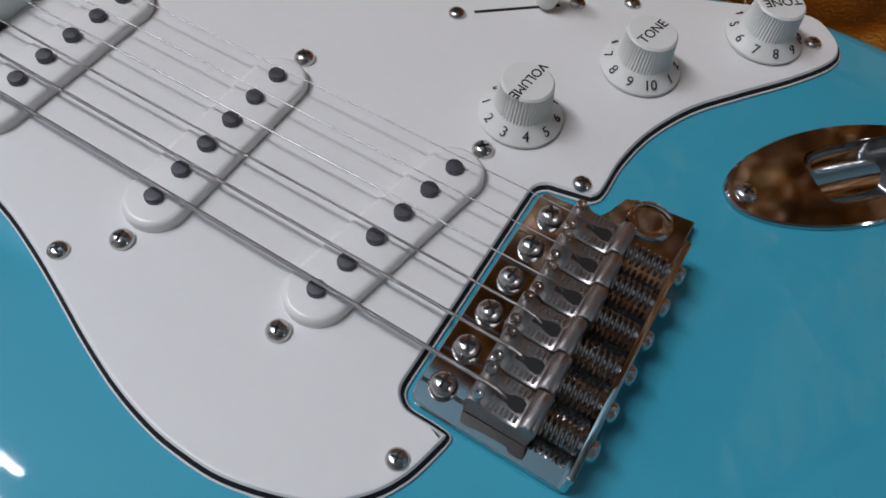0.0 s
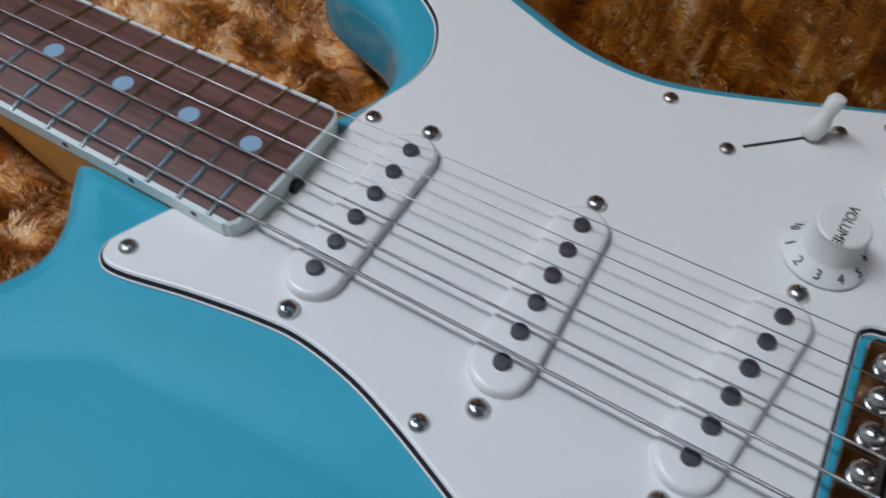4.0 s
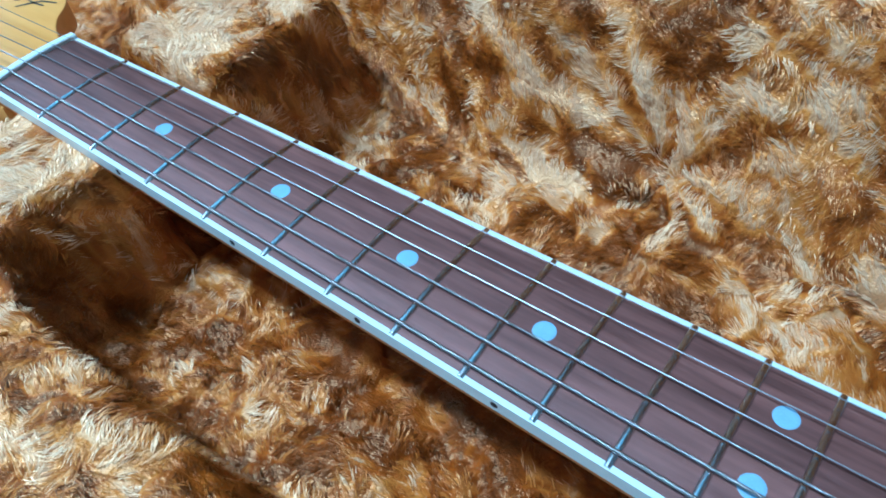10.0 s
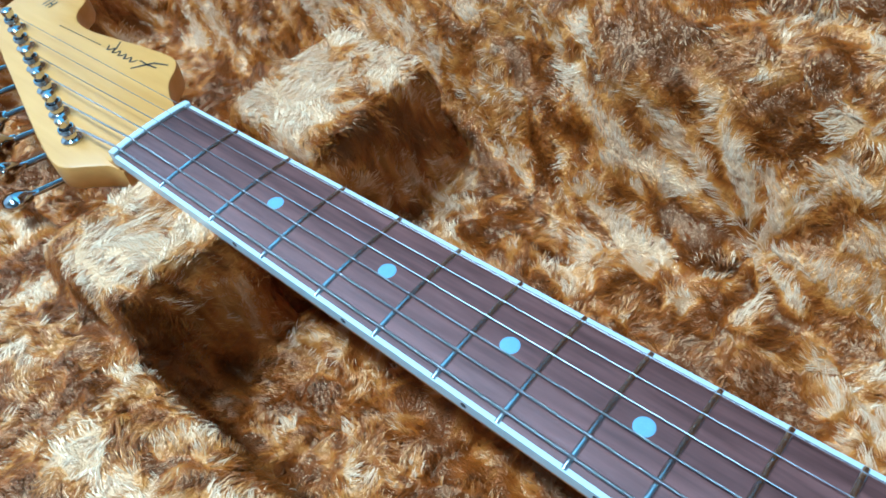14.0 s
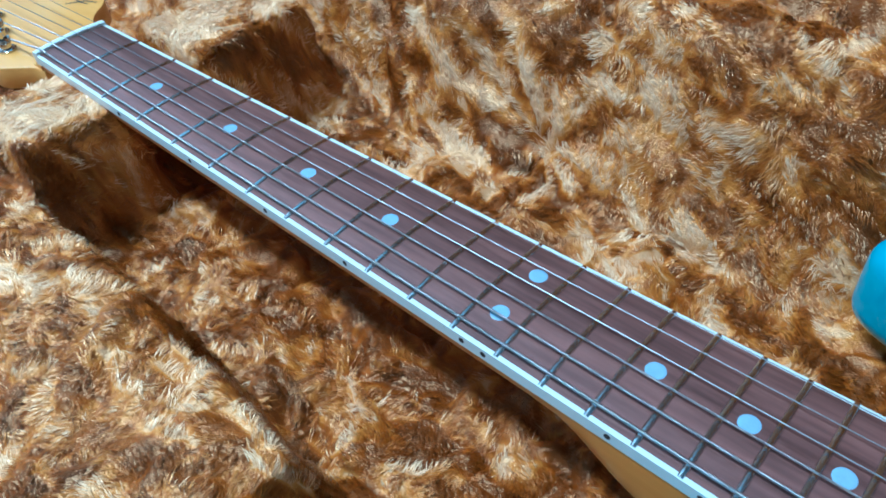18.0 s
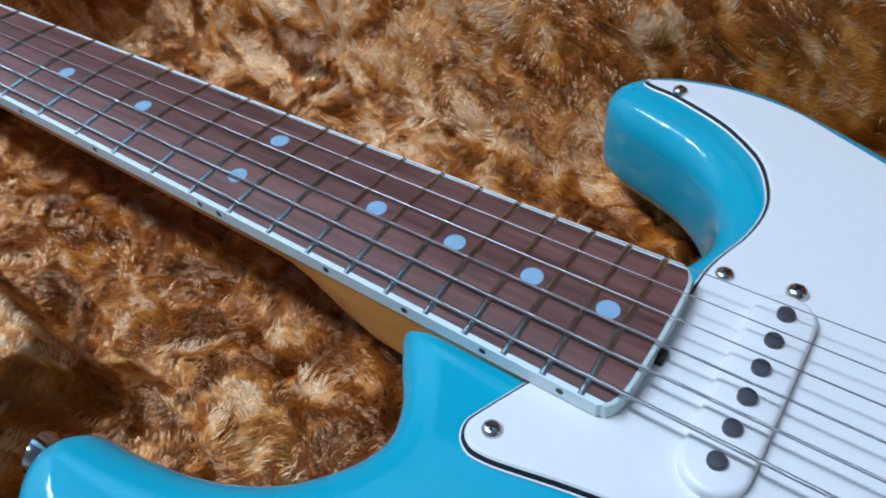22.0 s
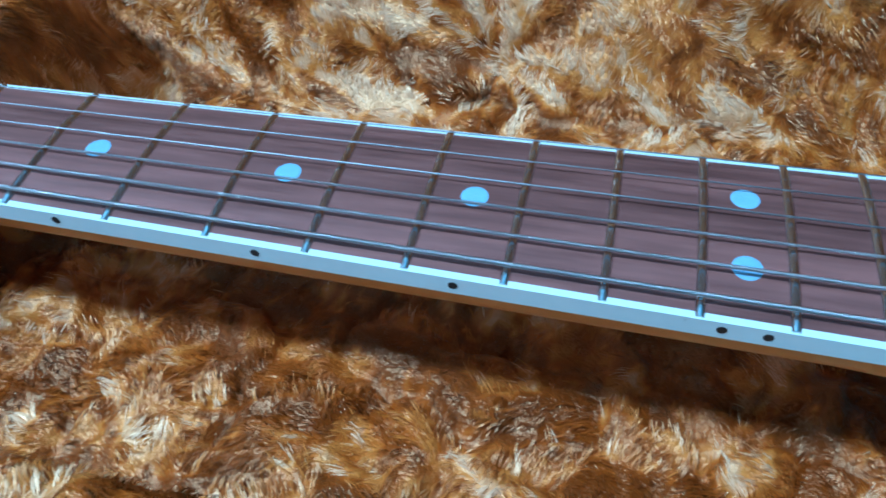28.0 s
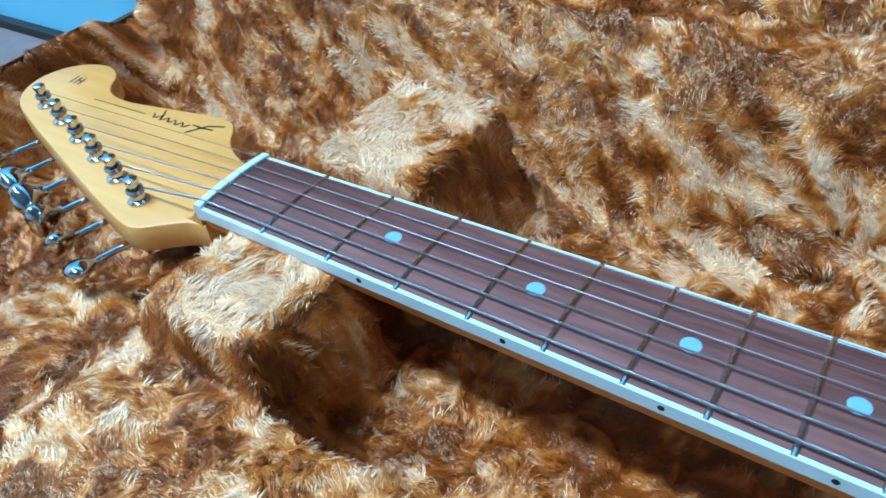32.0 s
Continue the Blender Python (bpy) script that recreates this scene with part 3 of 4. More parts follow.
neck = gpart("neck", neck, NECK_MAPLE, label="amber-tinted glossy maple neck with painted orange bounce")


def board_end(y):
    """The board's end bows a little and its corners are round."""
    return NECK_END - 0.0005 - 0.0035 * (abs(y) / LAST_HALF) ** 10 - 0.0012 * (y / LAST_HALF) ** 2


def board_strip(bm, x_list, inner, outer, steps, lift, thick):
    """A strip of the curved board between two distances from its centre line (as shares of the half width less an inset)."""
    tops, lows = [], []
    for x in x_list:
        row_t, row_l = [], []
        for k in range(steps + 1):
            y = inner(x) + (outer(x) - inner(x)) * k / steps
            xx = min(x, board_end(y))
            row_t.append(bm.verts.new((xx, y, board_top(y) + lift)))
            row_l.append(bm.verts.new((xx, y, board_top(outer(x) if abs(outer(x)) > abs(inner(x)) else inner(x)) - thick)))
        tops.append(row_t)
        lows.append(row_l)
    for i in range(len(x_list) - 1):
        for k in range(steps):
            bm.faces.new((tops[i][k], tops[i][k + 1], tops[i + 1][k + 1], tops[i + 1][k]))
            bm.faces.new((lows[i][k], lows[i + 1][k], lows[i + 1][k + 1], lows[i][k + 1]))
        for k in (0, steps):
            bm.faces.new((tops[i][k], lows[i][k], lows[i + 1][k], tops[i + 1][k]))
    for i in (0, len(x_list) - 1):
        for k in range(steps):
            bm.faces.new((tops[i][k], tops[i][k + 1], lows[i][k + 1], lows[i][k]))


BIND = 0.0017
xs = [0.002 + (NECK_END - 0.002) * k / 40 for k in range(38)] + [NECK_END - 0.004, NECK_END - 0.002, NECK_END - 0.0008, NECK_END]
bm = bmesh.new()
board_strip(bm, xs, lambda x: -half(x) + BIND, lambda x: half(x) - BIND, 22, 0.0, BOARD_T - 0.001)
board = gpart("fretboard", bm, ROSEWOOD, label="dark rosewood fretboard with fine grain")
for side in (-1, 1):
    bm = bmesh.new()
    board_strip(bm, xs, lambda x: side * (half(x) - BIND), lambda x: side * half(x), 3, 0.0001, BOARD_T)
    gpart("binding", bm, BINDING, board, "white plastic edge binding")
# the pale cap of the board's end
bm = bmesh.new()
rows = []
for k in range(25):
    y = (k / 12 - 1) * (LAST_HALF - 0.0006)
    x = board_end(y)
    rows.append([bm.verts.new((x + dx, y, z)) for dx, z in ((0.0, board_top(y) + 0.00005), (0.0011, board_top(y) - 0.0004), (0.0011, board_top(LAST_HALF) - BOARD_T - 0.004), (0.0, board_top(LAST_HALF) - BOARD_T - 0.004))])
for a, b in zip(rows, rows[1:]):
    for k in range(4):
        bm.faces.new((a[k], a[(k + 1) % 4], b[(k + 1) % 4], b[k]))
bm.faces.new(rows[0])
bm.faces.new(rows[-1][::-1])
gpart("end_binding", bm, BINDING, board, "white binding across the board end")
bm = bmesh.new()
tube(bm, [(NECK_END + 0.0005, -0.0022, 0.0030), (NECK_END + 0.0026, -0.0022, 0.0030)], 0.0027, 14)
gpart("truss_rod_notch", bm, DARK, guard, "dark adjuster notch at the neck end")

for i in range(1, 22):
    x, w = fret_x(i), half(fret_x(i)) - 0.0004
    bm = bmesh.new()
    rows = []
    for k in range(17):
        y = -w + 2 * w * k / 16
        z = board_top(y) - (0.0004 if k in (0, 16) else 0)
        rows.append([bm.verts.new((x + 0.00118 * c, y, z + 0.00105 * s)) for c, s in ((-1, -0.2), (-0.9, 0.35), (-0.5, 0.85), (0, 1), (0.5, 0.85), (0.9, 0.35), (1, -0.2))])
    for a, b in zip(rows, rows[1:]):
        for k in range(6):
            bm.faces.new((a[k], a[k + 1], b[k + 1], b[k]))
    bm.faces.new(rows[0])
    bm.faces.new(rows[-1][::-1])
    gpart("fret", bm, FRET_STEEL, board)
for i in (3, 5, 7, 9, 12, 15, 17, 19, 21):
    for y in ((-0.0109, 0.0109) if i == 12 else (0.0,)):
        bm = bmesh.new()
        rings = []
        for r, lift in ((0.0034, -0.0006), (0.0034, 0.00006), (0.0033, 0.0001), (0.0022, 0.0001), (0.0011, 0.0001)):
            ring = [(dot_x(i) + r * math.cos(a), y + r * math.sin(a)) for a in np.linspace(0, 2 * math.pi, 25)[:-1]]
            rings.append([(px, py, board_top(py) + lift) for px, py in ring])
        stack(bm, rings, top=True, bottom=False)
        gpart("inlay_dot", bm, PEARL, board, "pearly round position dot")
    for dx in ((-0.0047, 0.0047) if i == 12 else (0.0,)):
        x = dot_x(i) + dx
        bm = lathe([(0.00115, -0.0004), (0.00115, 0.0)], 14)
        bmesh.ops.transform(bm, matrix=pose(x, -half(x) - 0.0001, board_top(half(x)) - 0.0024, 90, 0, 0), verts=bm.verts)
        gpart("side_dot", bm, INK, board, "black side position dot")

bm = bmesh.new()
rows = []
for k in range(21):
    y = -NUT_HALF + 2 * NUT_HALF * k / 20
    rows.append([bm.verts.new((x, y, z)) for x, z in ((-0.0022, board_top(0.0213) - 0.006), (-0.0022, board_top(y) + 0.0009), (-0.0014, board_top(y) + 0.0017), (0.0016, board_top(y) + 0.0019), (0.0021, board_top(y) + 0.0014), (0.0021, board_top(0.0213) - 0.006))])
for a, b in zip(rows, rows[1:]):
    for k in range(6):
        bm.faces.new((a[k], a[(k + 1) % 6], b[(k + 1) % 6], b[k]))
bm.faces.new(rows[0])
bm.faces.new(rows[-1][::-1])
gpart("nut", bm, BINDING, label="white slotted string nut")

# ------------------------------------------------------------------ headstock
HEAD_Z = -0.0012
HEAD = [(0.0, -0.0205), (-0.010, -0.0222), (-0.019, -0.0285), (-0.028, -0.0352), (-0.038, -0.0362), (-0.060, -0.0308), (-0.080, -0.0248), (-0.118, -0.0130), (-0.153, -0.0020), (-0.182, 0.0085), (-0.196, 0.0200), (-0.2015, 0.0355), (-0.197, 0.0505),
        (-0.185, 0.0605), (-0.170, 0.0632), (-0.157, 0.0570), (-0.1495, 0.0470), (-0.140, 0.0410), (-0.124, 0.0395), (-0.104, 0.0425), (-0.080, 0.0466), (-0.063, 0.0488), (-0.053, 0.0480), (-0.0465, 0.0430), (-0.0400, 0.0345), (-0.030, 0.0275), (-0.016, 0.0226), (0.0, 0.0205)]
head_loop = spline(HEAD, 6, False)
head_loop += [Vector((0.001, 0.0)),]
bm = slab(head_loop, [(0.0016, HEAD_Z - 0.0142), (0.0005, HEAD_Z - 0.0136), (0.0, HEAD_Z - 0.0125), (0.0, HEAD_Z - 0.0015), (0.0005, HEAD_Z - 0.0004), (0.0014, HEAD_Z)])
head = gpart("headstock", bm, MAPLE, label="amber maple headstock with six tuners")
# the scooped step between nut and headstock face
bm = bmesh.new()
rows = []
for k in range(9):
    t = k / 8
    x, z = -0.0021 - 0.014 * t, HEAD_Z + (board_top(0.0205) - 0.0006 - HEAD_Z) * (1 - t) ** 2.2
    rows.append([bm.verts.new((x, y, zz)) for y, zz in ((-0.0205, HEAD_Z - 0.006), (-0.0203, z - 0.0005), (-0.0198, z), (0.0198, z), (0.0203, z - 0.0005), (0.0205, HEAD_Z - 0.006))])
for a, b in zip(rows, rows[1:]):
    for k in range(6):
        bm.faces.new((a[k], a[(k + 1) % 6], b[(k + 1) % 6], b[k]))
bm.faces.new(rows[0])
bm.faces.new(rows[-1][::-1])
gpart("head_scoop", bm, MAPLE, head, "curved maple step behind the nut")
# decals as plain marks: a slanting emblem, a fine line, and three small strokes
bm = bmesh.new()


def stroke(bm, points, wide, z=HEAD_Z + 0.00022):
    pts = [Vector(p) for p in points]
    left, right = [], []
    for i, p in enumerate(pts):
        e = (pts[min(i + 1, len(pts) - 1)] - pts[max(i - 1, 0)]).normalized()
        w = wide * (0.5 + 0.5 * math.sin(math.pi * (i + 0.5) / len(pts)))
        left.append(bm.verts.new((p.x - e.y * w, p.y + e.x * w, z)))
        right.append(bm.verts.new((p.x + e.y * w, p.y - e.x * w, z)))
    for i in range(len(pts) - 1):
        bm.faces.new((left[i], right[i], right[i + 1], left[i + 1]))


for points, wide in (
    ([(-0.0525, 0.0425), (-0.0610, 0.0395), (-0.0650, 0.0345), (-0.0685, 0.0295)], 0.0007),
    ([(-0.0560, 0.0375), (-0.0630, 0.0365), (-0.0700, 0.0368)], 0.0006),
    ([(-0.0960, 0.0415), (-0.0925, 0.0365), (-0.0910, 0.0325)], 0.0005),
):
    stroke(bm, points, wide)
for k in range(5):
    x = -0.0715 - 0.0055 * k
    stroke(bm, [(x, 0.0362), (x - 0.0012, 0.0338), (x - 0.0030, 0.0328), (x - 0.0042, 0.0350), (x - 0.0055, 0.0362)], 0.00055)
gpart("emblem", bm, GOLD_INK, head, "dark slanting emblem", smooth=False)
bm = bmesh.new()
for k in range(16):
    stroke(bm, [(-0.104 - 0.0026 * k, 0.0335 - 0.0001 * k), (-0.1058 - 0.0026 * k, 0.0335 - 0.0001 * k)], 0.0004)
gpart("fine_print", bm, GOLD_INK, head, "unreadable fine print line", smooth=False)
bm = bmesh.new()
for k in range(3):
    stroke(bm, [(-0.1710 - 0.0035 * k, 0.0460), (-0.1702 - 0.0035 * k, 0.0390)], 0.0006)
stroke(bm, [(-0.1702, 0.0422), (-0.1740, 0.0428)], 0.0006)
gpart("small_decal", bm, GOLD_INK, head, "three small dark strokes", smooth=False)

POSTS = [(-0.0428 - 0.0246 * i, -0.0212 + 0.0074 * i) for i in range(6)]
away = Vector((-0.0074, -0.0246)).normalized()
for i, (x, y) in enumerate(POSTS):
    bm = lathe([(0.0052, 0.0), (0.0052, 0.0011), (0.0042, 0.0019), (0.0032, 0.0022), (0.0031, 0.0045), (0.0026, 0.006), (0.0025, 0.0085), (0.0032, 0.0105), (0.0032, 0.0122), (0.0024, 0.0128)], 20)
    tuner = part("tuner", bm, CHROME, guitar, "chrome tuning machine with a metal button")
    tuner.matrix_basis = at(x, y, HEAD_Z)
    bm = bmesh.new()
    coil = [(0.0036 * math.cos(a), 0.0036 * math.sin(a), 0.0074 - 0.00011 * a) for a in np.linspace(0, 22, 90)]
    tube(bm, coil, 0.0005, 6)
    part("string_coil", bm, NICKEL, tuner, "string wound on the post")
    bm = bmesh.new()
    box(bm, -0.009, 0.009, -0.0075, 0.0075, -0.0235, -0.0142, 0.0015)
    part("gear_housing", bm, CHROME, tuner, "chrome gear housing").rotation_euler = (0, 0, radians(-17))
    bm = bmesh.new()
    a, b = away * 0.006, away * 0.0275
    tube(bm, [(a.x, a.y, -0.0185), (b.x, b.y, -0.0185)], 0.0017, 12)
    part("button_shaft", bm, CHROME, tuner, "chrome button shaft")
    bm = lathe([(0.0028, 0.0), (0.0032, 0.003), (0.0065, 0.0055), (0.0088, 0.0090), (0.0092, 0.0125), (0.0078, 0.0155), (0.0045, 0.0172)], 24)
    bmesh.ops.scale(bm, vec=(1, 0.5, 1), verts=bm.verts)
    q = part("button", bm, CHROME, tuner, "oval chrome tuning button")
    q.matrix_basis = Matrix.Translation((b.x - away.x * 0.002, b.y - away.y * 0.002, -0.0185)) @ Vector((away.x, away.y, 0)).to_track_quat("Z", "Y").to_matrix().to_4x4() @ pose(0, 0, 0, 0, 0, 20 + 37 * i)

# ------------------------------------------------------------------ bridge
BZ = 0.0034
CREST = 0.0130
SADDLE_TOP = 0.0124
loop = [Vector(p) for p in ((0.6335, -0.0318), (0.6339, -0.0338), (0.6350, -0.0352), (0.6370, -0.0358), (0.6740, -0.0361), (0.6740, 0.0495), (0.6575, 0.0480), (0.6543, 0.0462), (0.6525, 0.0405), (0.6503, 0.0365), (0.6350, 0.0358), (0.6333, 0.0330))]
bridge = gpart("bridge_plate", slab(loop, [(0.0, BZ - 0.0022), (0, BZ - 0.0004), (0.0004, BZ)]), CHROME, label="polished chrome tremolo bridge plate", smooth=False)
bm = bmesh.new()
box(bm, 0.6733, 0.6752, -0.0362, 0.0362, BZ - 0.001, BZ + 0.0086, 0.0007)
gpart("rear_flange", bm, CHROME, bridge, "upturned chrome rear edge")
bm = lathe([(0.0066, 0), (0.0066, 0.0006), (0.0058, 0.0009), (0.0052, 0.0006), (0.0035, 0.0006)], 28)
bmesh.ops.translate(bm, verts=bm.verts, vec=(0.6630, 0.0425, BZ))
gpart("arm_socket", bm, CHROME, bridge, "round tremolo arm socket")
pivot = screw_mesh("pivot_screw", 0.0036, 0.0036, bridge)
STRING_Y = [-0.0265 + 0.0106 * i for i in range(6)]
for i, y in enumerate(STRING_Y):
    yy = -0.0290 + 0.0114 * i
    m = at(0.6393, yy, BZ, 25 * i)
    if i == 0:
        pivot.matrix_basis = m
    else:
        again(pivot, *m.translation, 25 * i)


def saddle(y, shift):
    """A bent steel saddle: a rounded front bar with two height screws, a sunken stamped plate with a slot, and a thick rolled tail."""
    x0 = 0.6443 + shift
    w = 0.00505
    roll = [(0.0152 + 0.0022 * math.cos(a), -0.0008 + 0.0021 * math.sin(a)) for a in (radians(d) for d in range(200, -50, -25))]
    prof = [(0.0, -0.0072), (0.0, -0.0014), (0.0004, -0.0005), (0.0013, 0.0), (0.0026, 0.0), (0.0036, -0.0004), (0.0042, -0.0013), (0.0050, -0.0017), (0.0090, -0.0019), (0.0124, -0.0020)] + roll + [(0.0166, -0.0075)]
    bm = bmesh.new()
    rows = []
    for dx, dz in prof:
        rows.append([bm.verts.new((x0 + dx, y + s * w * k, SADDLE_TOP + dz - (0.0003 if k == 1 else 0))) for s, k in ((-1, 1), (-1, 0.93), (-1, 0.3), (1, 0.3), (1, 0.93), (1, 1))])
    for a, b in zip(rows, rows[1:]):
        for k in range(5):
            bm.faces.new((a[k], a[k + 1], b[k + 1], b[k]))
    for k in (0, -1):
        side = [r[k] for r in rows]
        low = [bm.verts.new((v.co.x, v.co.y, min(v.co.z, SADDLE_TOP - 0.0086))) for v in side]
        for p in range(len(side) - 1):
            quad = (side[p], side[p + 1], low[p + 1], low[p])
            if (side[p].co - low[p].co).length + (side[p + 1].co - low[p + 1].co).length > 1e-5:
                bm.faces.new(quad)
    bmesh.ops.remove_doubles(bm, verts=bm.verts, dist=1e-6)
    body = gpart("saddle", bm, STEEL, bridge, "stamped bent-steel string saddle")
    plate_z = SADDLE_TOP - 0.0019
    bm = bmesh.new()
    hole = [(-0.0036, 0.0009), (-0.0012, 0.0010), (0.0004, 0.0017), (0.0022, 0.0019), (0.0033, 0.0012), (0.0033, -0.0012), (0.0022, -0.0019), (0.0004, -0.0017), (-0.0012, -0.0010), (-0.0036, -0.0009)]
    stack(bm, [[(x0 + 0.0090 + u, y + v, plate_z + dz) for u, v in hole] for dz in (-0.0006, 0.00022)])
    gpart("saddle_slot", bm, DARK, body, "dark keyhole string slot", smooth=False)
    for s in (-1, 1):
        # plain raised bars in place of the stamped word, its engraved shade as dark steel
        bm = bmesh.new()
        for k in range(6):
            xx = x0 + 0.0055 + 0.00118 * k
            box(bm, xx, xx + 0.0006, y + s * 0.0034 - 0.0009, y + s * 0.0034 + 0.0009, plate_z - 0.0004, plate_z + 0.00038)
        tagged(gpart("stamped_mark", bm, STAMP_SHADE, body, smooth=False), "unreadable stamped mark with painted shade", kind="stuff")
        bm = lathe([(0.00155, 0.0), (0.00155, 0.0078), (0.0013, 0.0086), (0.0007, 0.0086), (0.0006, 0.0079)], 14)
        bmesh.ops.transform(bm, matrix=pose(x0 + 0.0019, y + s * 0.0034, 0.0050 + 0.0003 * s), verts=bm.verts)
        gpart("height_screw", bm, NICKEL, body)
    # spring round the length screw, and its head behind the flange
    bm = bmesh.new()
    turns = 7 * 2 * math.pi
    coil = [(x0 + 0.0172 + (0.0113 - shift) * a / turns, y + 0.0025 * math.cos(a), 0.0088 + 0.0025 * math.sin(a)) for a in np.linspace(0, turns, 112)]
    tube(bm, coil, 0.00048, 6)
    gpart("length_spring", bm, SPRING, bridge, "coil spring on the length screw")
    bm = bmesh.new()
    tube(bm, [(x0 + 0.0165, y, 0.0088), (0.6757, y, 0.0088)], 0.0012, 10)
    gpart("length_screw", bm, NICKEL, bridge)
    bm = lathe([(0.0027, 0), (0.0027, 0.0009), (0.0022, 0.0017), (0.0012, 0.0021)], 18)
    bmesh.ops.transform(bm, matrix=pose(0.6752, y, 0.0088, 0, 90, 0), verts=bm.verts)
    gpart("screw_head", bm, NICKEL, bridge)


for i, y in enumerate(STRING_Y):
    saddle(y, (0.0018, 0.0012, 0.0003, 0.001, 0.0004, -0.0003)[i])

# ------------------------------------------------------------------ strings
GAUGE = [0.00060, 0.00048, 0.00036, 0.00025, 0.00020, 0.00017]
for i in range(6):
    yn = -0.0176 + 0.00704 * i
    yb = STRING_Y[i]
    px, py = POSTS[i]
    shift = (0.0018, 0.0012, 0.0003, 0.001, 0.0004, -0.0003)[i]
    zn = board_top(yn) + 0.0017
    points = [(px + 0.003, py + 0.0033, HEAD_Z + 0.0062)]
    points += [(-0.002, yn, zn - 0.0002), (0.0, yn, zn)]
    points += [(x, yn + (yb - yn) * x / SCALE, zn + (CREST - zn) * x / SCALE) for x in (0.1, 0.2, 0.3, 0.4, 0.5, 0.6)]
    points += [(0.6460 + shift, yb, CREST - 0.0002), (0.6475 + shift, yb, CREST - 0.00015), (0.6495 + shift, yb, CREST - 0.0008), (0.6513 + shift, yb, CREST - 0.0018), (0.6527 + shift, yb, CREST - 0.0036)]
    bm = bmesh.new()
    tube(bm, points, GAUGE[i] * 1.0, 8)
    gpart("string", bm, WOUND_STEEL if i < 3 else STRING_STEEL, label="wound steel string" if i < 3 else "plain steel string")


# ------------------------------------------------------------------ the case and its plush
def lattice(ix, iy, seed):
    """A repeatable random number for each lattice cell."""
    v = np.sin(ix * 127.1 + iy * 311.7 + seed * 74.7) * 43758.5453
    return v - np.floor(v)


def drift(x, y, scale, seed):
    """Smooth value noise from -1 to 1 with cells of the given size."""
    u, v = x / scale, y / scale
    iu, iv = np.floor(u), np.floor(v)
    fu, fv = u - iu, v - iv
    fu, fv = fu * fu * (3 - 2 * fu), fv * fv * (3 - 2 * fv)
    a, b, c, d = (lattice(iu + i, iv + j, seed) for i, j in ((0, 0), (1, 0), (0, 1), (1, 1)))
    return 2 * (a * (1 - fu) * (1 - fv) + b * fu * (1 - fv) + c * (1 - fu) * fv + d * fu * fv) - 1


def tufts(x, y, size, seed):
    """The nearest of scattered tuft centres: its offset from each place and its random number."""
    u, v = x / size, y / size
    iu, iv = np.floor(u), np.floor(v)
    best = np.full(x.shape, 9.0)
    dx, dy, code = np.zeros_like(x), np.zeros_like(x), np.zeros_like(x)
    for i in (-1, 0, 1):
        for j in (-1, 0, 1):
            cu, cv = iu + i + lattice(iu + i, iv + j, seed), iv + j + lattice(iu + i, iv + j, seed + 5)
            far = (cu - u) ** 2 + (cv - v) ** 2
            near = far < best
            best = np.where(near, far, best)
            dx, dy = np.where(near, (cu - u) * size, dx), np.where(near, (cv - v) * size, dy)
            code = np.where(near, lattice(iu + i, iv + j, seed + 11), code)
    return dx, dy, code


PUCKER = (0.201, 0.103)  # on the flat cloth, where the lining is sewn down


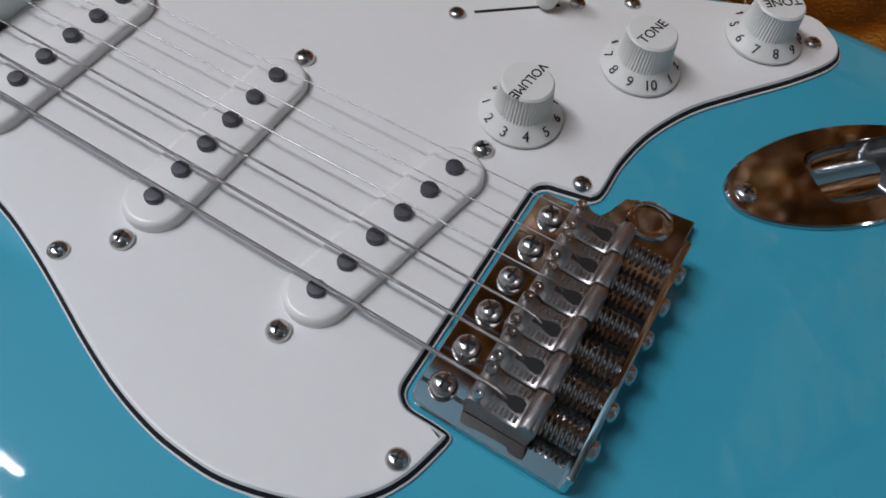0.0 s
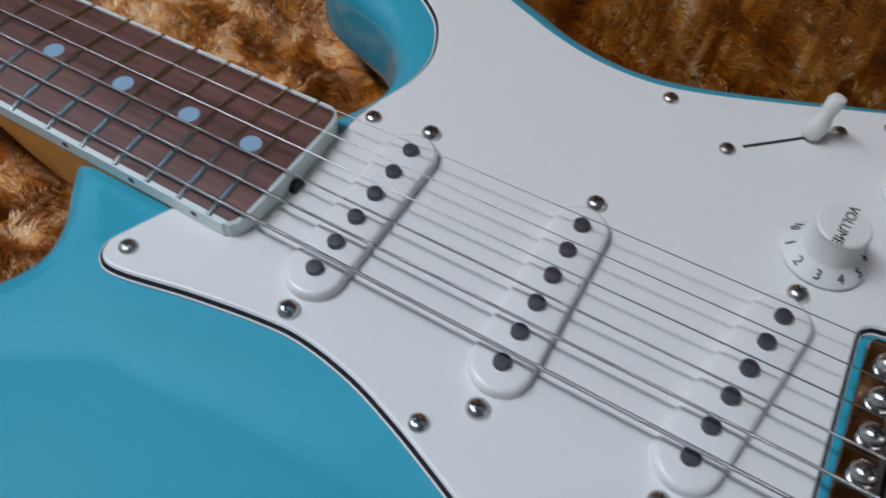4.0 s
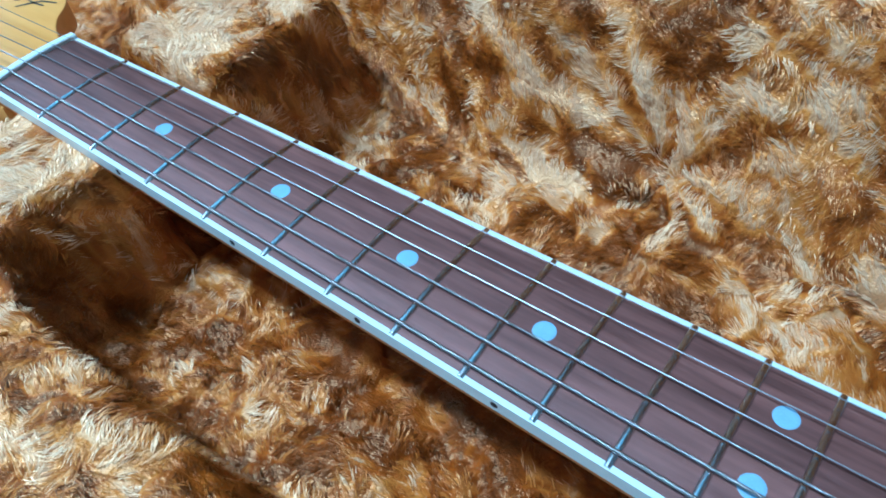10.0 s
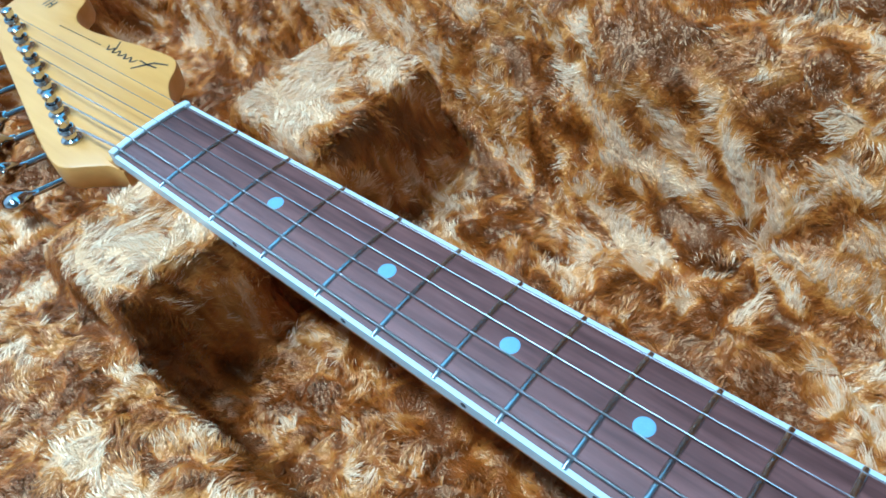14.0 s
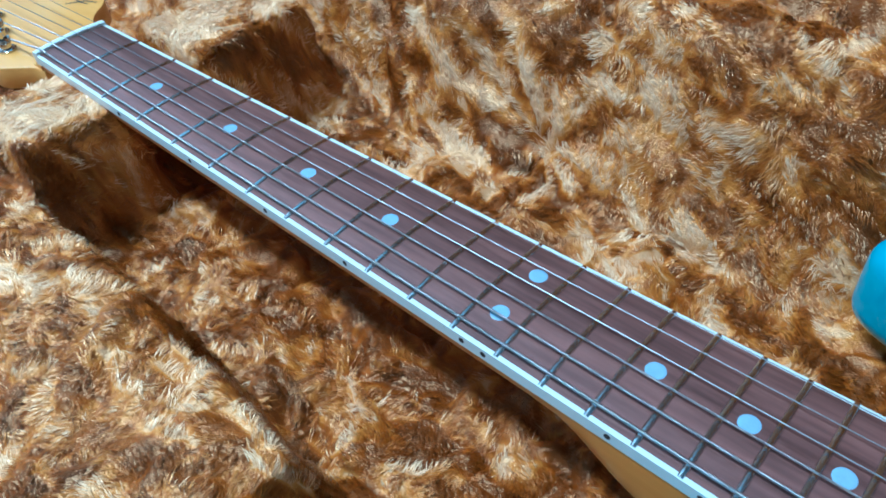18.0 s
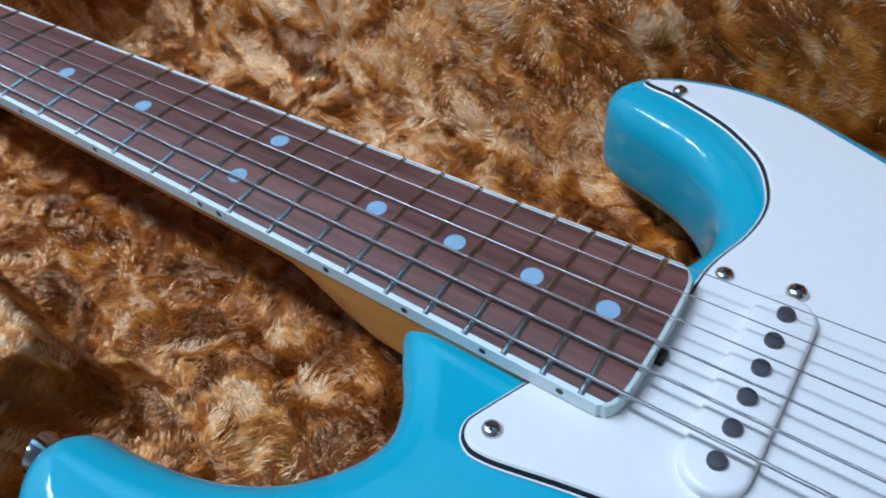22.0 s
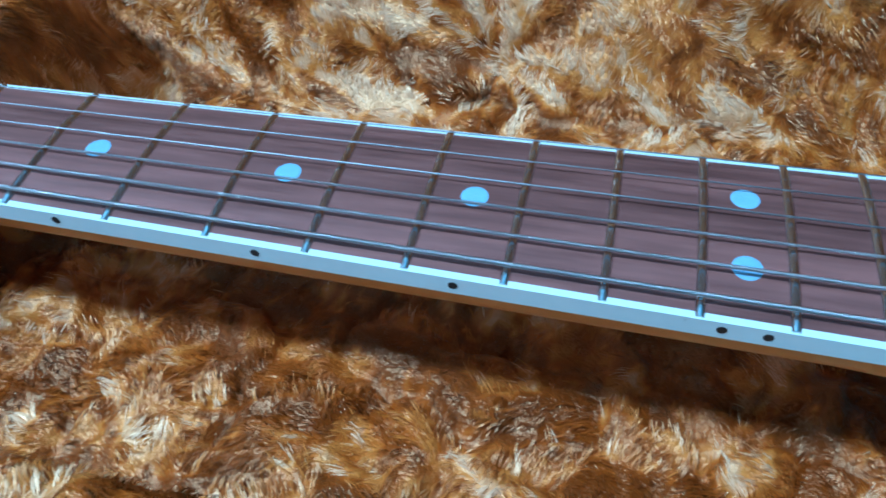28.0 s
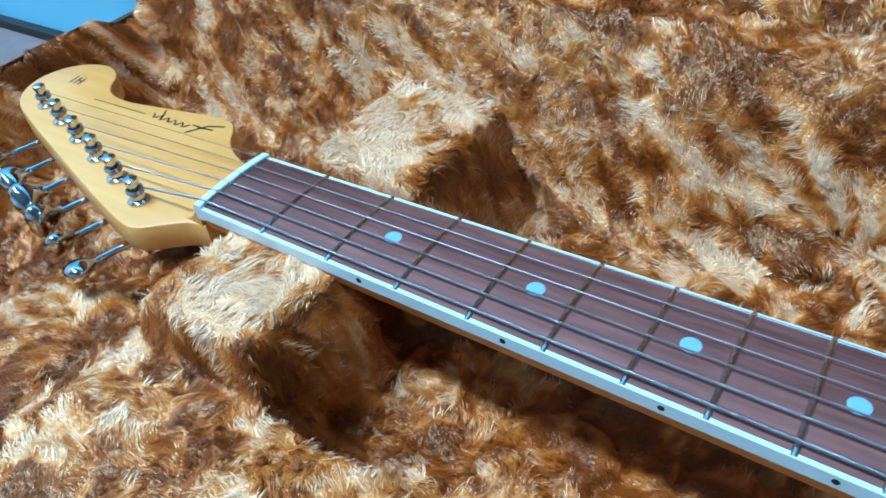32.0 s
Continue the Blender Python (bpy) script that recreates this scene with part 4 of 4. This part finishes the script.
def crush(px, py, seed, pressed=0.0):
    """Crushed nap over the plan: heading of the fibres, lean (0 standing, 1 laid), tone and lift of the cloth."""
    wx = px + 0.005 * drift(px, py, 0.015, seed + 1) + 0.003 * drift(px, py, 0.007, seed + 8)
    wy = py + 0.005 * drift(px, py, 0.015, seed + 2) + 0.003 * drift(px, py, 0.007, seed + 9)
    _, _, code = tufts(wx, wy * 1.6, 0.019, seed + 4)
    _, _, lock = tufts(wx * 1.4, wy, 0.0080, seed + 44)
    turn = 2 * np.pi * code + 1.2 * (lock - 0.5)
    heading = turn + 1.0 * drift(wx, wy, 0.030, seed + 3) + 0.7 * drift(wx, wy, 0.012, seed + 5)
    along, across = px * np.cos(turn) + py * np.sin(turn), py * np.cos(turn) - px * np.sin(turn)
    streak = drift(0.32 * along, across, 0.0036, seed + 22) + 0.6 * drift(0.32 * along, across, 0.0017, seed + 23)
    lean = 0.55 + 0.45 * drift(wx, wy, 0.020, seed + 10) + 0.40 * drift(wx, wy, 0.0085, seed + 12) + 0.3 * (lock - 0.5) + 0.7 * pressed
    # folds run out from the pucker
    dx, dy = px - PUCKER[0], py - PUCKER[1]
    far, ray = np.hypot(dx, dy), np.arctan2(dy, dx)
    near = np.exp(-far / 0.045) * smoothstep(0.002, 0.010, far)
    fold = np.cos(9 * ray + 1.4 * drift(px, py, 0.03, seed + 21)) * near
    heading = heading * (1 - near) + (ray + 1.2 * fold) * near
    # sheen put into tone: laid nap and fold crests pale, standing nap deep
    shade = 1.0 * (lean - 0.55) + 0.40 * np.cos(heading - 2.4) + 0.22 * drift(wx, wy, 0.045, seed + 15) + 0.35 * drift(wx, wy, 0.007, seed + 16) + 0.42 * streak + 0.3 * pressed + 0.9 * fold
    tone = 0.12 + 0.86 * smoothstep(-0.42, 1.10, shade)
    lift = 0.0030 * drift(wx, wy, 0.012, seed + 14) + 0.0040 * drift(px, py, 0.030, seed + 17) + 0.0012 * drift(wx, wy, 0.006, seed + 18)
    lift += 0.0045 * fold
    # creases between the tufts
    lift -= 0.0040 * np.exp(-(drift(wx, wy * 1.3, 0.026, seed + 19) / 0.10) ** 2) + 0.0022 * np.exp(-(drift(wx * 1.3, wy, 0.013, seed + 20) / 0.12) ** 2)
    return heading, np.clip(lean, 0.05, 1.0), np.clip(tone, 0.0, 1.0), lift * (1 - 0.6 * np.clip(2 * pressed, 0, 1))


def ramp_box(x, y, x0, x1, y0, y1, soft):
    """1 inside a rectangle, falling to 0 over its soft rim."""
    return smoothstep(x0 - soft, x0 + soft, x) * (1 - smoothstep(x1 - soft, x1 + soft, x)) * smoothstep(y0 - soft, y0 + soft, y) * (1 - smoothstep(y1 - soft, y1 + soft, y))


CASE = dict(x0=-0.330, x1=0.845, y0=-0.235, y1=0.190, floor=-0.055, rim=0.012)


def west(y):
    """The end of the case beyond the headstock, slightly slanting."""
    return -0.246 - 0.02 * np.clip(y, -0.06, 0.190)


def ground(x, y):
    """Height of the padded case floor and walls, without the cushions."""
    z = CASE["floor"] - 0.006 * smoothstep(0.38, 0.46, x) - 0.020 * (1 - smoothstep(-0.06, 0.03, x)) + 0.004 * drift(x, y, 0.09, 3) + 0.003 * drift(x, y, 0.035, 4)
    # the sloping bank on the treble side stands back where the body is wide
    out = smoothstep(0.34, 0.50, x)
    bank = smoothstep(0.105 + 0.055 * out, 0.170 + 0.014 * out, y + 0.006 * drift(x, y, 0.05, 5))
    top = 0.034 + 0 * x
    z = z + (top + 0.004 * drift(x, y, 0.06, 6) - z) * bank
    # the pucker where the lining is sewn down
    z = z - 0.012 * np.exp(-((x - 0.229) ** 2 + (y - 0.124) ** 2) / 0.013 ** 2)
    wall = np.maximum.reduce([1 - smoothstep(CASE["y0"], CASE["y0"] + 0.03, y), 1 - smoothstep(west(y), west(y) + 0.035, x), smoothstep(CASE["x1"] - 0.03, CASE["x1"], x)])
    rim = CASE["rim"] - 0.016 * (1 - smoothstep(west(y) + 0.03, west(y) + 0.08, x))
    return z + (rim - z) * wall * (1 - bank)


CUSHIONS = [(0.008, 0.081, 0.028, 0.113, 0.007, 0.007), (0.011, 0.081, -0.075, -0.013, 0.005, 0.007)]
NECK_PAD = (0.010, 0.070, -0.040, 0.045, -0.020, 0.010)


def box_edge(x):
    """The compartment's edge beside the neck, slightly askew."""
    return -0.066 - 0.014 * np.clip((x - 0.06) / 0.23, 0, 1) + 0.020 * (1 - smoothstep(0.062, 0.082, x))


def plush_top(x, y):
    z = ground(x, y)
    for x0, x1, y0, y1, top, soft in (NECK_PAD, *CUSHIONS):
        z = z + (top + 0.0025 * drift(x, y, 0.03, 8) - z) * ramp_box(x, y, x0, x1, y0, y1, soft)
    inside = smoothstep(-0.14, -0.07, x) * (1 - smoothstep(0.286, 0.302, x)) * (1 - smoothstep(box_edge(x) - 0.008, box_edge(x) + 0.006, y)) * smoothstep(CASE["y0"] + 0.005, CASE["y0"] + 0.02, y)
    return np.maximum(z, z + (-0.012 - 0.016 * (1 - smoothstep(-0.02, 0.03, x)) + 0.005 * drift(x, y, 0.05, 9) - z) * inside)


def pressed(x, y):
    """Lit cushions, compartment and bank, shaded neck channel, painted into tone and nap lean."""
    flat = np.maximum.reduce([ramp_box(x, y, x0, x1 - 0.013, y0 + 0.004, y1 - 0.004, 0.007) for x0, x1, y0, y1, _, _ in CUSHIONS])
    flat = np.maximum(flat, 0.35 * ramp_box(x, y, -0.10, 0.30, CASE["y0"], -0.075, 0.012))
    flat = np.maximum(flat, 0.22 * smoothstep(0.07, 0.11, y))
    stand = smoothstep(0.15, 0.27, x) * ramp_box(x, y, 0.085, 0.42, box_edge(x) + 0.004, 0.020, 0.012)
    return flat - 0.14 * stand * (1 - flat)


case = thing("guitar_case", 0.3, 0.0, -0.165)
tagged(case, "open guitar case lined with golden-brown plush standing on the floor", "guitar case")
C = case.location.copy()


def cpart(name, bm, mat, label="", parent=None, smooth=True):
    bmesh.ops.translate(bm, verts=bm.verts, vec=-C)
    return part(name, bm, mat, parent or case, label, smooth)


def plush_sheet(name, place, px, py, seed, label, pressed=0.0):
    """A grid of plush: the padding's places, lifted along their normals by the crushed nap."""
    du, dv = np.gradient(place, axis=1), np.gradient(place, axis=0)
    normal = np.cross(du, dv)
    normal /= np.maximum(np.linalg.norm(normal, axis=-1, keepdims=True), 1e-12)
    heading, lean, tone, lift = crush(px, py, seed, pressed)
    verts = (place + normal * lift[..., None] - np.array(C)).astype(np.float32)
    ny, nx = px.shape
    i = np.arange(nx * ny).reshape(ny, nx)
    faces = np.stack([i[:-1, :-1], i[:-1, 1:], i[1:, 1:], i[1:, :-1]], -1).reshape(-1, 4).astype(np.int32)
    me = bpy.data.meshes.new(name)
    me.vertices.add(nx * ny)
    me.vertices.foreach_set("co", verts.ravel())
    me.loops.add(faces.size)
    me.loops.foreach_set("vertex_index", faces.ravel())
    me.polygons.add(len(faces))
    me.polygons.foreach_set("loop_start", np.arange(0, faces.size, 4, dtype=np.int32))
    me.update(calc_edges=True)
    lay = np.stack([np.cos(heading), np.sin(heading), 0 * heading], -1)
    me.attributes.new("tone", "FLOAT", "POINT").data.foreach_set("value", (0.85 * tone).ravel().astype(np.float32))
    me.attributes.new("lay", "FLOAT_VECTOR", "POINT").data.foreach_set("vector", lay.ravel().astype(np.float32))
    me.materials.append(PLUSH)
    me.shade_smooth()
    ob = new(name, me)
    ob.parent = case
    return tagged(ob, label)


def floor_plan(x, y):
    """Where on the flat cloth a place of the padded floor lies, so that steep sides are not smeared."""
    z = plush_top(x, y)
    return x + 0.8 * z, y + 0.6 * z


gx, gy = np.meshgrid(np.concatenate([np.linspace(CASE["x0"], 0.655, 520), np.linspace(0.67, CASE["x1"], 14)]), np.linspace(CASE["y0"], CASE["y1"], 220))
gx = np.maximum(gx, west(gy))
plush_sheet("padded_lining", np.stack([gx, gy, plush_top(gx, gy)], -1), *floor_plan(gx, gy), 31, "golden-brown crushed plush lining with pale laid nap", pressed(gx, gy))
t = 0.012
inner = [Vector(p) for p in ((float(west(-0.06)), CASE["y0"]), (CASE["x1"], CASE["y0"]), (CASE["x1"], CASE["y1"]), (float(west(0.190)), CASE["y1"]), (float(west(0.0)), 0.0), (float(west(-0.06)), -0.06))]
centre = Vector((0.3, 0.0))
outer = [p + Vector((math.copysign(t, p.x - centre.x), math.copysign(t, p.y) if abs(p.y) > 0.1 else 0)) for p in inner]
bm = bmesh.new()
stack(bm, [[(p.x, p.y, -0.155) for p in inner], [(p.x, p.y, -0.165) for p in outer], [(p.x, p.y, -0.016) for p in outer], [(p.x, p.y, -0.013) for p in inner], [(p.x, p.y, -0.155) for p in inner]], top=False)
cpart("shell", bm, SHELL, "dark brown textured case shell")

# the lid leans back on its hinges, lined with the same plush
LID_FOOT, LID_TOP = Vector((0.0, CASE["y1"] + 0.012, 0.014)), Vector((0.0, 0.172, 0.50))


def lid_place(u, v):
    """u along the case, v from the hinge to the lid's free edge; the lining is dished between the lid's rims."""
    rim = np.minimum.reduce([smoothstep(0.0, 0.14, v), 1 - smoothstep(0.86, 1.0, v), smoothstep(0.0, 0.06, u), 1 - smoothstep(0.94, 1.0, u)])
    deep = 0.055 * rim
    e = (LID_TOP - LID_FOOT)
    n = Vector((0, e.z, -e.y)).normalized()
    x = -0.43 + (CASE["x1"] + 0.43) * u
    bumps = 0.006 * drift(x, v * 0.48, 0.07, 21)
    return x, LID_FOOT.y + e.y * v + n.y * (deep + bumps), LID_FOOT.z + e.z * v + n.z * (deep + bumps)


gu, gv = np.meshgrid(np.linspace(1, 0, 420), np.linspace(0, 1, 160) ** 1.15)
plush_sheet("lid_lining", np.stack(lid_place(gu, gv), -1), gu * 1.215, gv * 0.5 + 2, 57, "golden-brown plush lining of the raised lid")
bm = bmesh.new()
e = (LID_TOP - LID_FOOT)
n = Vector((0, e.z, -e.y)).normalized()
quad = [LID_FOOT - n * 0.004, LID_TOP - n * 0.004, LID_TOP + n * 0.062, LID_FOOT + n * 0.062]
rings = []
for x in (-0.43 - t, CASE["x1"] + t):
    rings.append([(x, p.y, p.z) for p in quad])
a, b = [[bm.verts.new(p) for p in r] for r in rings]
for k in (1, 2, 3):
    bm.faces.new((a[k], a[(k + 1) % 4], b[(k + 1) % 4], b[k]))
bm.faces.new(a)
bm.faces.new(b[::-1])
cpart("lid_shell", bm, SHELL, "dark brown lid shell", smooth=False)

# pull tab of the compartment
loop = [Vector((0.0135 * math.cos(a), 0.010 + 0.0135 * math.sin(a))) for a in np.linspace(0, math.pi, 17)] + [Vector((-0.0135, -0.03)), Vector((0.0135, -0.03))]
tab = part("pull_tab", slab(loop, [(0, 0), (0, 0.0022), (0.0004, 0.0026)], [1, 1]), [TAB, TAB_EDGE], case, "grey rounded pull tab with dark edge", smooth=False)
tab.matrix_basis = pose(0.273 - C.x, -0.1645 - C.y, -0.005 - C.z, 8, 4, -12)


def inside_body(x, y):
    """Which places lie under the guitar's body."""
    loop = np.array([(p.x, p.y) for p in body_loop[::2]])
    hit = np.zeros(x.shape, bool)
    for (ax, ay), (bx, by) in zip(loop, np.roll(loop, -1, 0)):
        if ay != by:
            hit ^= ((ay > y) != (by > y)) & (x < (bx - ax) * (y - ay) / (by - ay) + ax)
    return hit


def pile(name, place, normal, tangent_x, plan_x, plan_y, length, wide, label, seed, pressed=0.0):
    """Fibres as tapered ribbons that rise from the cloth and bend over along the crushed nap, gathered in small locks."""
    rng = np.random.default_rng(seed)
    n = len(plan_x)
    heading, lean, tone, lift = crush(plan_x, plan_y, seed, pressed)
    cx, cy, code = tufts(plan_x, plan_y, 0.0036, seed + 6)
    heading = heading + 0.5 * (code - 0.5) + 0.09 * rng.standard_normal(n)
    lean = (lean + 0.22 * (code - 0.5) + 0.05 * rng.standard_normal(n)).clip(0.03, 1.0)
    place = place + normal * (lift - 0.0006)[:, None]
    tx = tangent_x - normal * (tangent_x * normal).sum(-1, keepdims=True)
    tx /= np.linalg.norm(tx, axis=-1, keepdims=True)
    ty = np.cross(normal, tx)
    lay = np.cos(heading)[:, None] * tx + np.sin(heading)[:, None] * ty
    tilt = np.radians(58 - 52 * np.sqrt(lean))[:, None]
    size = (length * (0.7 + 0.6 * rng.random(n)) * (0.62 + 0.42 * lean))[:, None]
    pull = 0.42 * (cx[:, None] * tx + cy[:, None] * ty)
    line = [place]
    for share, turn in ((0.30, 34), (0.38, 6), (0.32, -12)):
        a = np.minimum(tilt + np.radians(turn), 1.5)
        line.append(line[-1] + share * size * (np.sin(a) * normal + np.cos(a) * lay) + share * pull)
    side = np.cross(normal, lay) + rng.standard_normal(n)[:, None] * 0.1 * normal
    side /= np.linalg.norm(side, axis=-1, keepdims=True)
    half_w = (wide * (0.7 + 0.6 * rng.random(n)))[:, None] / 2
    verts = np.empty((n, 7, 3), np.float32)
    for k, w in enumerate((0.9, 1.0, 0.75)):
        verts[:, 2 * k], verts[:, 2 * k + 1] = line[k] - side * half_w * w, line[k] + side * half_w * w
    verts[:, 6] = line[3]
    verts -= np.array(C, np.float32)
    me = bpy.data.meshes.new(name)
    me.vertices.add(n * 7)
    me.vertices.foreach_set("co", verts.ravel())
    base = (np.arange(n) * 7)[:, None]
    me.loops.add(n * 11)
    me.loops.foreach_set("vertex_index", (base + np.array([0, 1, 3, 2, 2, 3, 5, 4, 4, 5, 6])).ravel().astype(np.int32))
    me.polygons.add(n * 3)
    me.polygons.foreach_set("loop_start", ((np.arange(n) * 11)[:, None] + np.array([0, 4, 8])).ravel().astype(np.int32))
    me.update(calc_edges=True)
    along = [line[1] - line[0], line[1] - line[0], line[2] - line[1], line[2] - line[1], line[3] - line[2], line[3] - line[2], line[3] - line[2]]
    me.attributes.new("lay", "FLOAT_VECTOR", "POINT").data.foreach_set("vector", np.stack(along, 1).ravel().astype(np.float32))
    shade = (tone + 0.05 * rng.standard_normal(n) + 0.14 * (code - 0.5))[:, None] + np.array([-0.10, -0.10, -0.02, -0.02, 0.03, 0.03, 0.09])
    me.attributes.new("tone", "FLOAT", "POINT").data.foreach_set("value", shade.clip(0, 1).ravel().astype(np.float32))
    me.materials.append(PLUSH_HAIR)
    me.shade_smooth()
    ob = new(name, me)
    ob.parent = case
    return tagged(ob, label, kind="stuff")


def floor_pile(count):
    rng = np.random.default_rng(7)
    xs, ys = [], []
    have = 0
    while have < count:
        x = rng.uniform(CASE["x0"], 0.66, 200000)
        y = rng.uniform(-0.215, CASE["y1"], 200000)
        h = 0.001
        sx, sy = (plush_top(x + h, y) - plush_top(x - h, y)) / (2 * h), (plush_top(x, y + h) - plush_top(x, y - h)) / (2 * h)
        weight = np.minimum(np.sqrt(1 + sx * sx + sy * sy), 4) / 4
        keep = (rng.random(200000) < weight) & (x > west(y)) & ~inside_body(x, y) & ~((x > 0.45) & (np.abs(y) < 0.1))
        keep &= ~((np.abs(y) < 0.017) & (x > 0.0) & (x < 0.40) & (rng.random(200000) < 0.6))
        xs.append(x[keep])
        ys.append(y[keep])
        have += int(keep.sum())
    x, y = np.concatenate(xs)[:count], np.concatenate(ys)[:count]
    h = 0.0015
    sx, sy = (plush_top(x + h, y) - plush_top(x - h, y)) / (2 * h), (plush_top(x, y + h) - plush_top(x, y - h)) / (2 * h)
    normal = np.stack([-sx, -sy, np.ones_like(x)], -1)
    normal /= np.linalg.norm(normal, axis=-1, keepdims=True)
    place = np.stack([x, y, plush_top(x, y)], -1)
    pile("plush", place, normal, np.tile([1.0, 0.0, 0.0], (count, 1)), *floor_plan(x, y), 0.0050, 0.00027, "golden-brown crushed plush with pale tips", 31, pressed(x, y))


def lid_pile(count):
    rng = np.random.default_rng(9)
    u, v = rng.random(count), rng.random(count) ** 1.5
    p = np.stack(lid_place(u, v), -1)
    du, dv = np.stack(lid_place(u + 0.002, v), -1) - p, np.stack(lid_place(u, v + 0.004), -1) - p
    normal = np.cross(du, dv)
    normal /= np.linalg.norm(normal, axis=-1, keepdims=True)
    normal *= np.where(normal[:, 1:2] > 0, -1, 1)
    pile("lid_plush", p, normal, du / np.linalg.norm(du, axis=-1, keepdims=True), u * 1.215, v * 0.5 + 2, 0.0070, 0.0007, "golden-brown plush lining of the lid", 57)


floor_pile(380000)
lid_pile(50000)
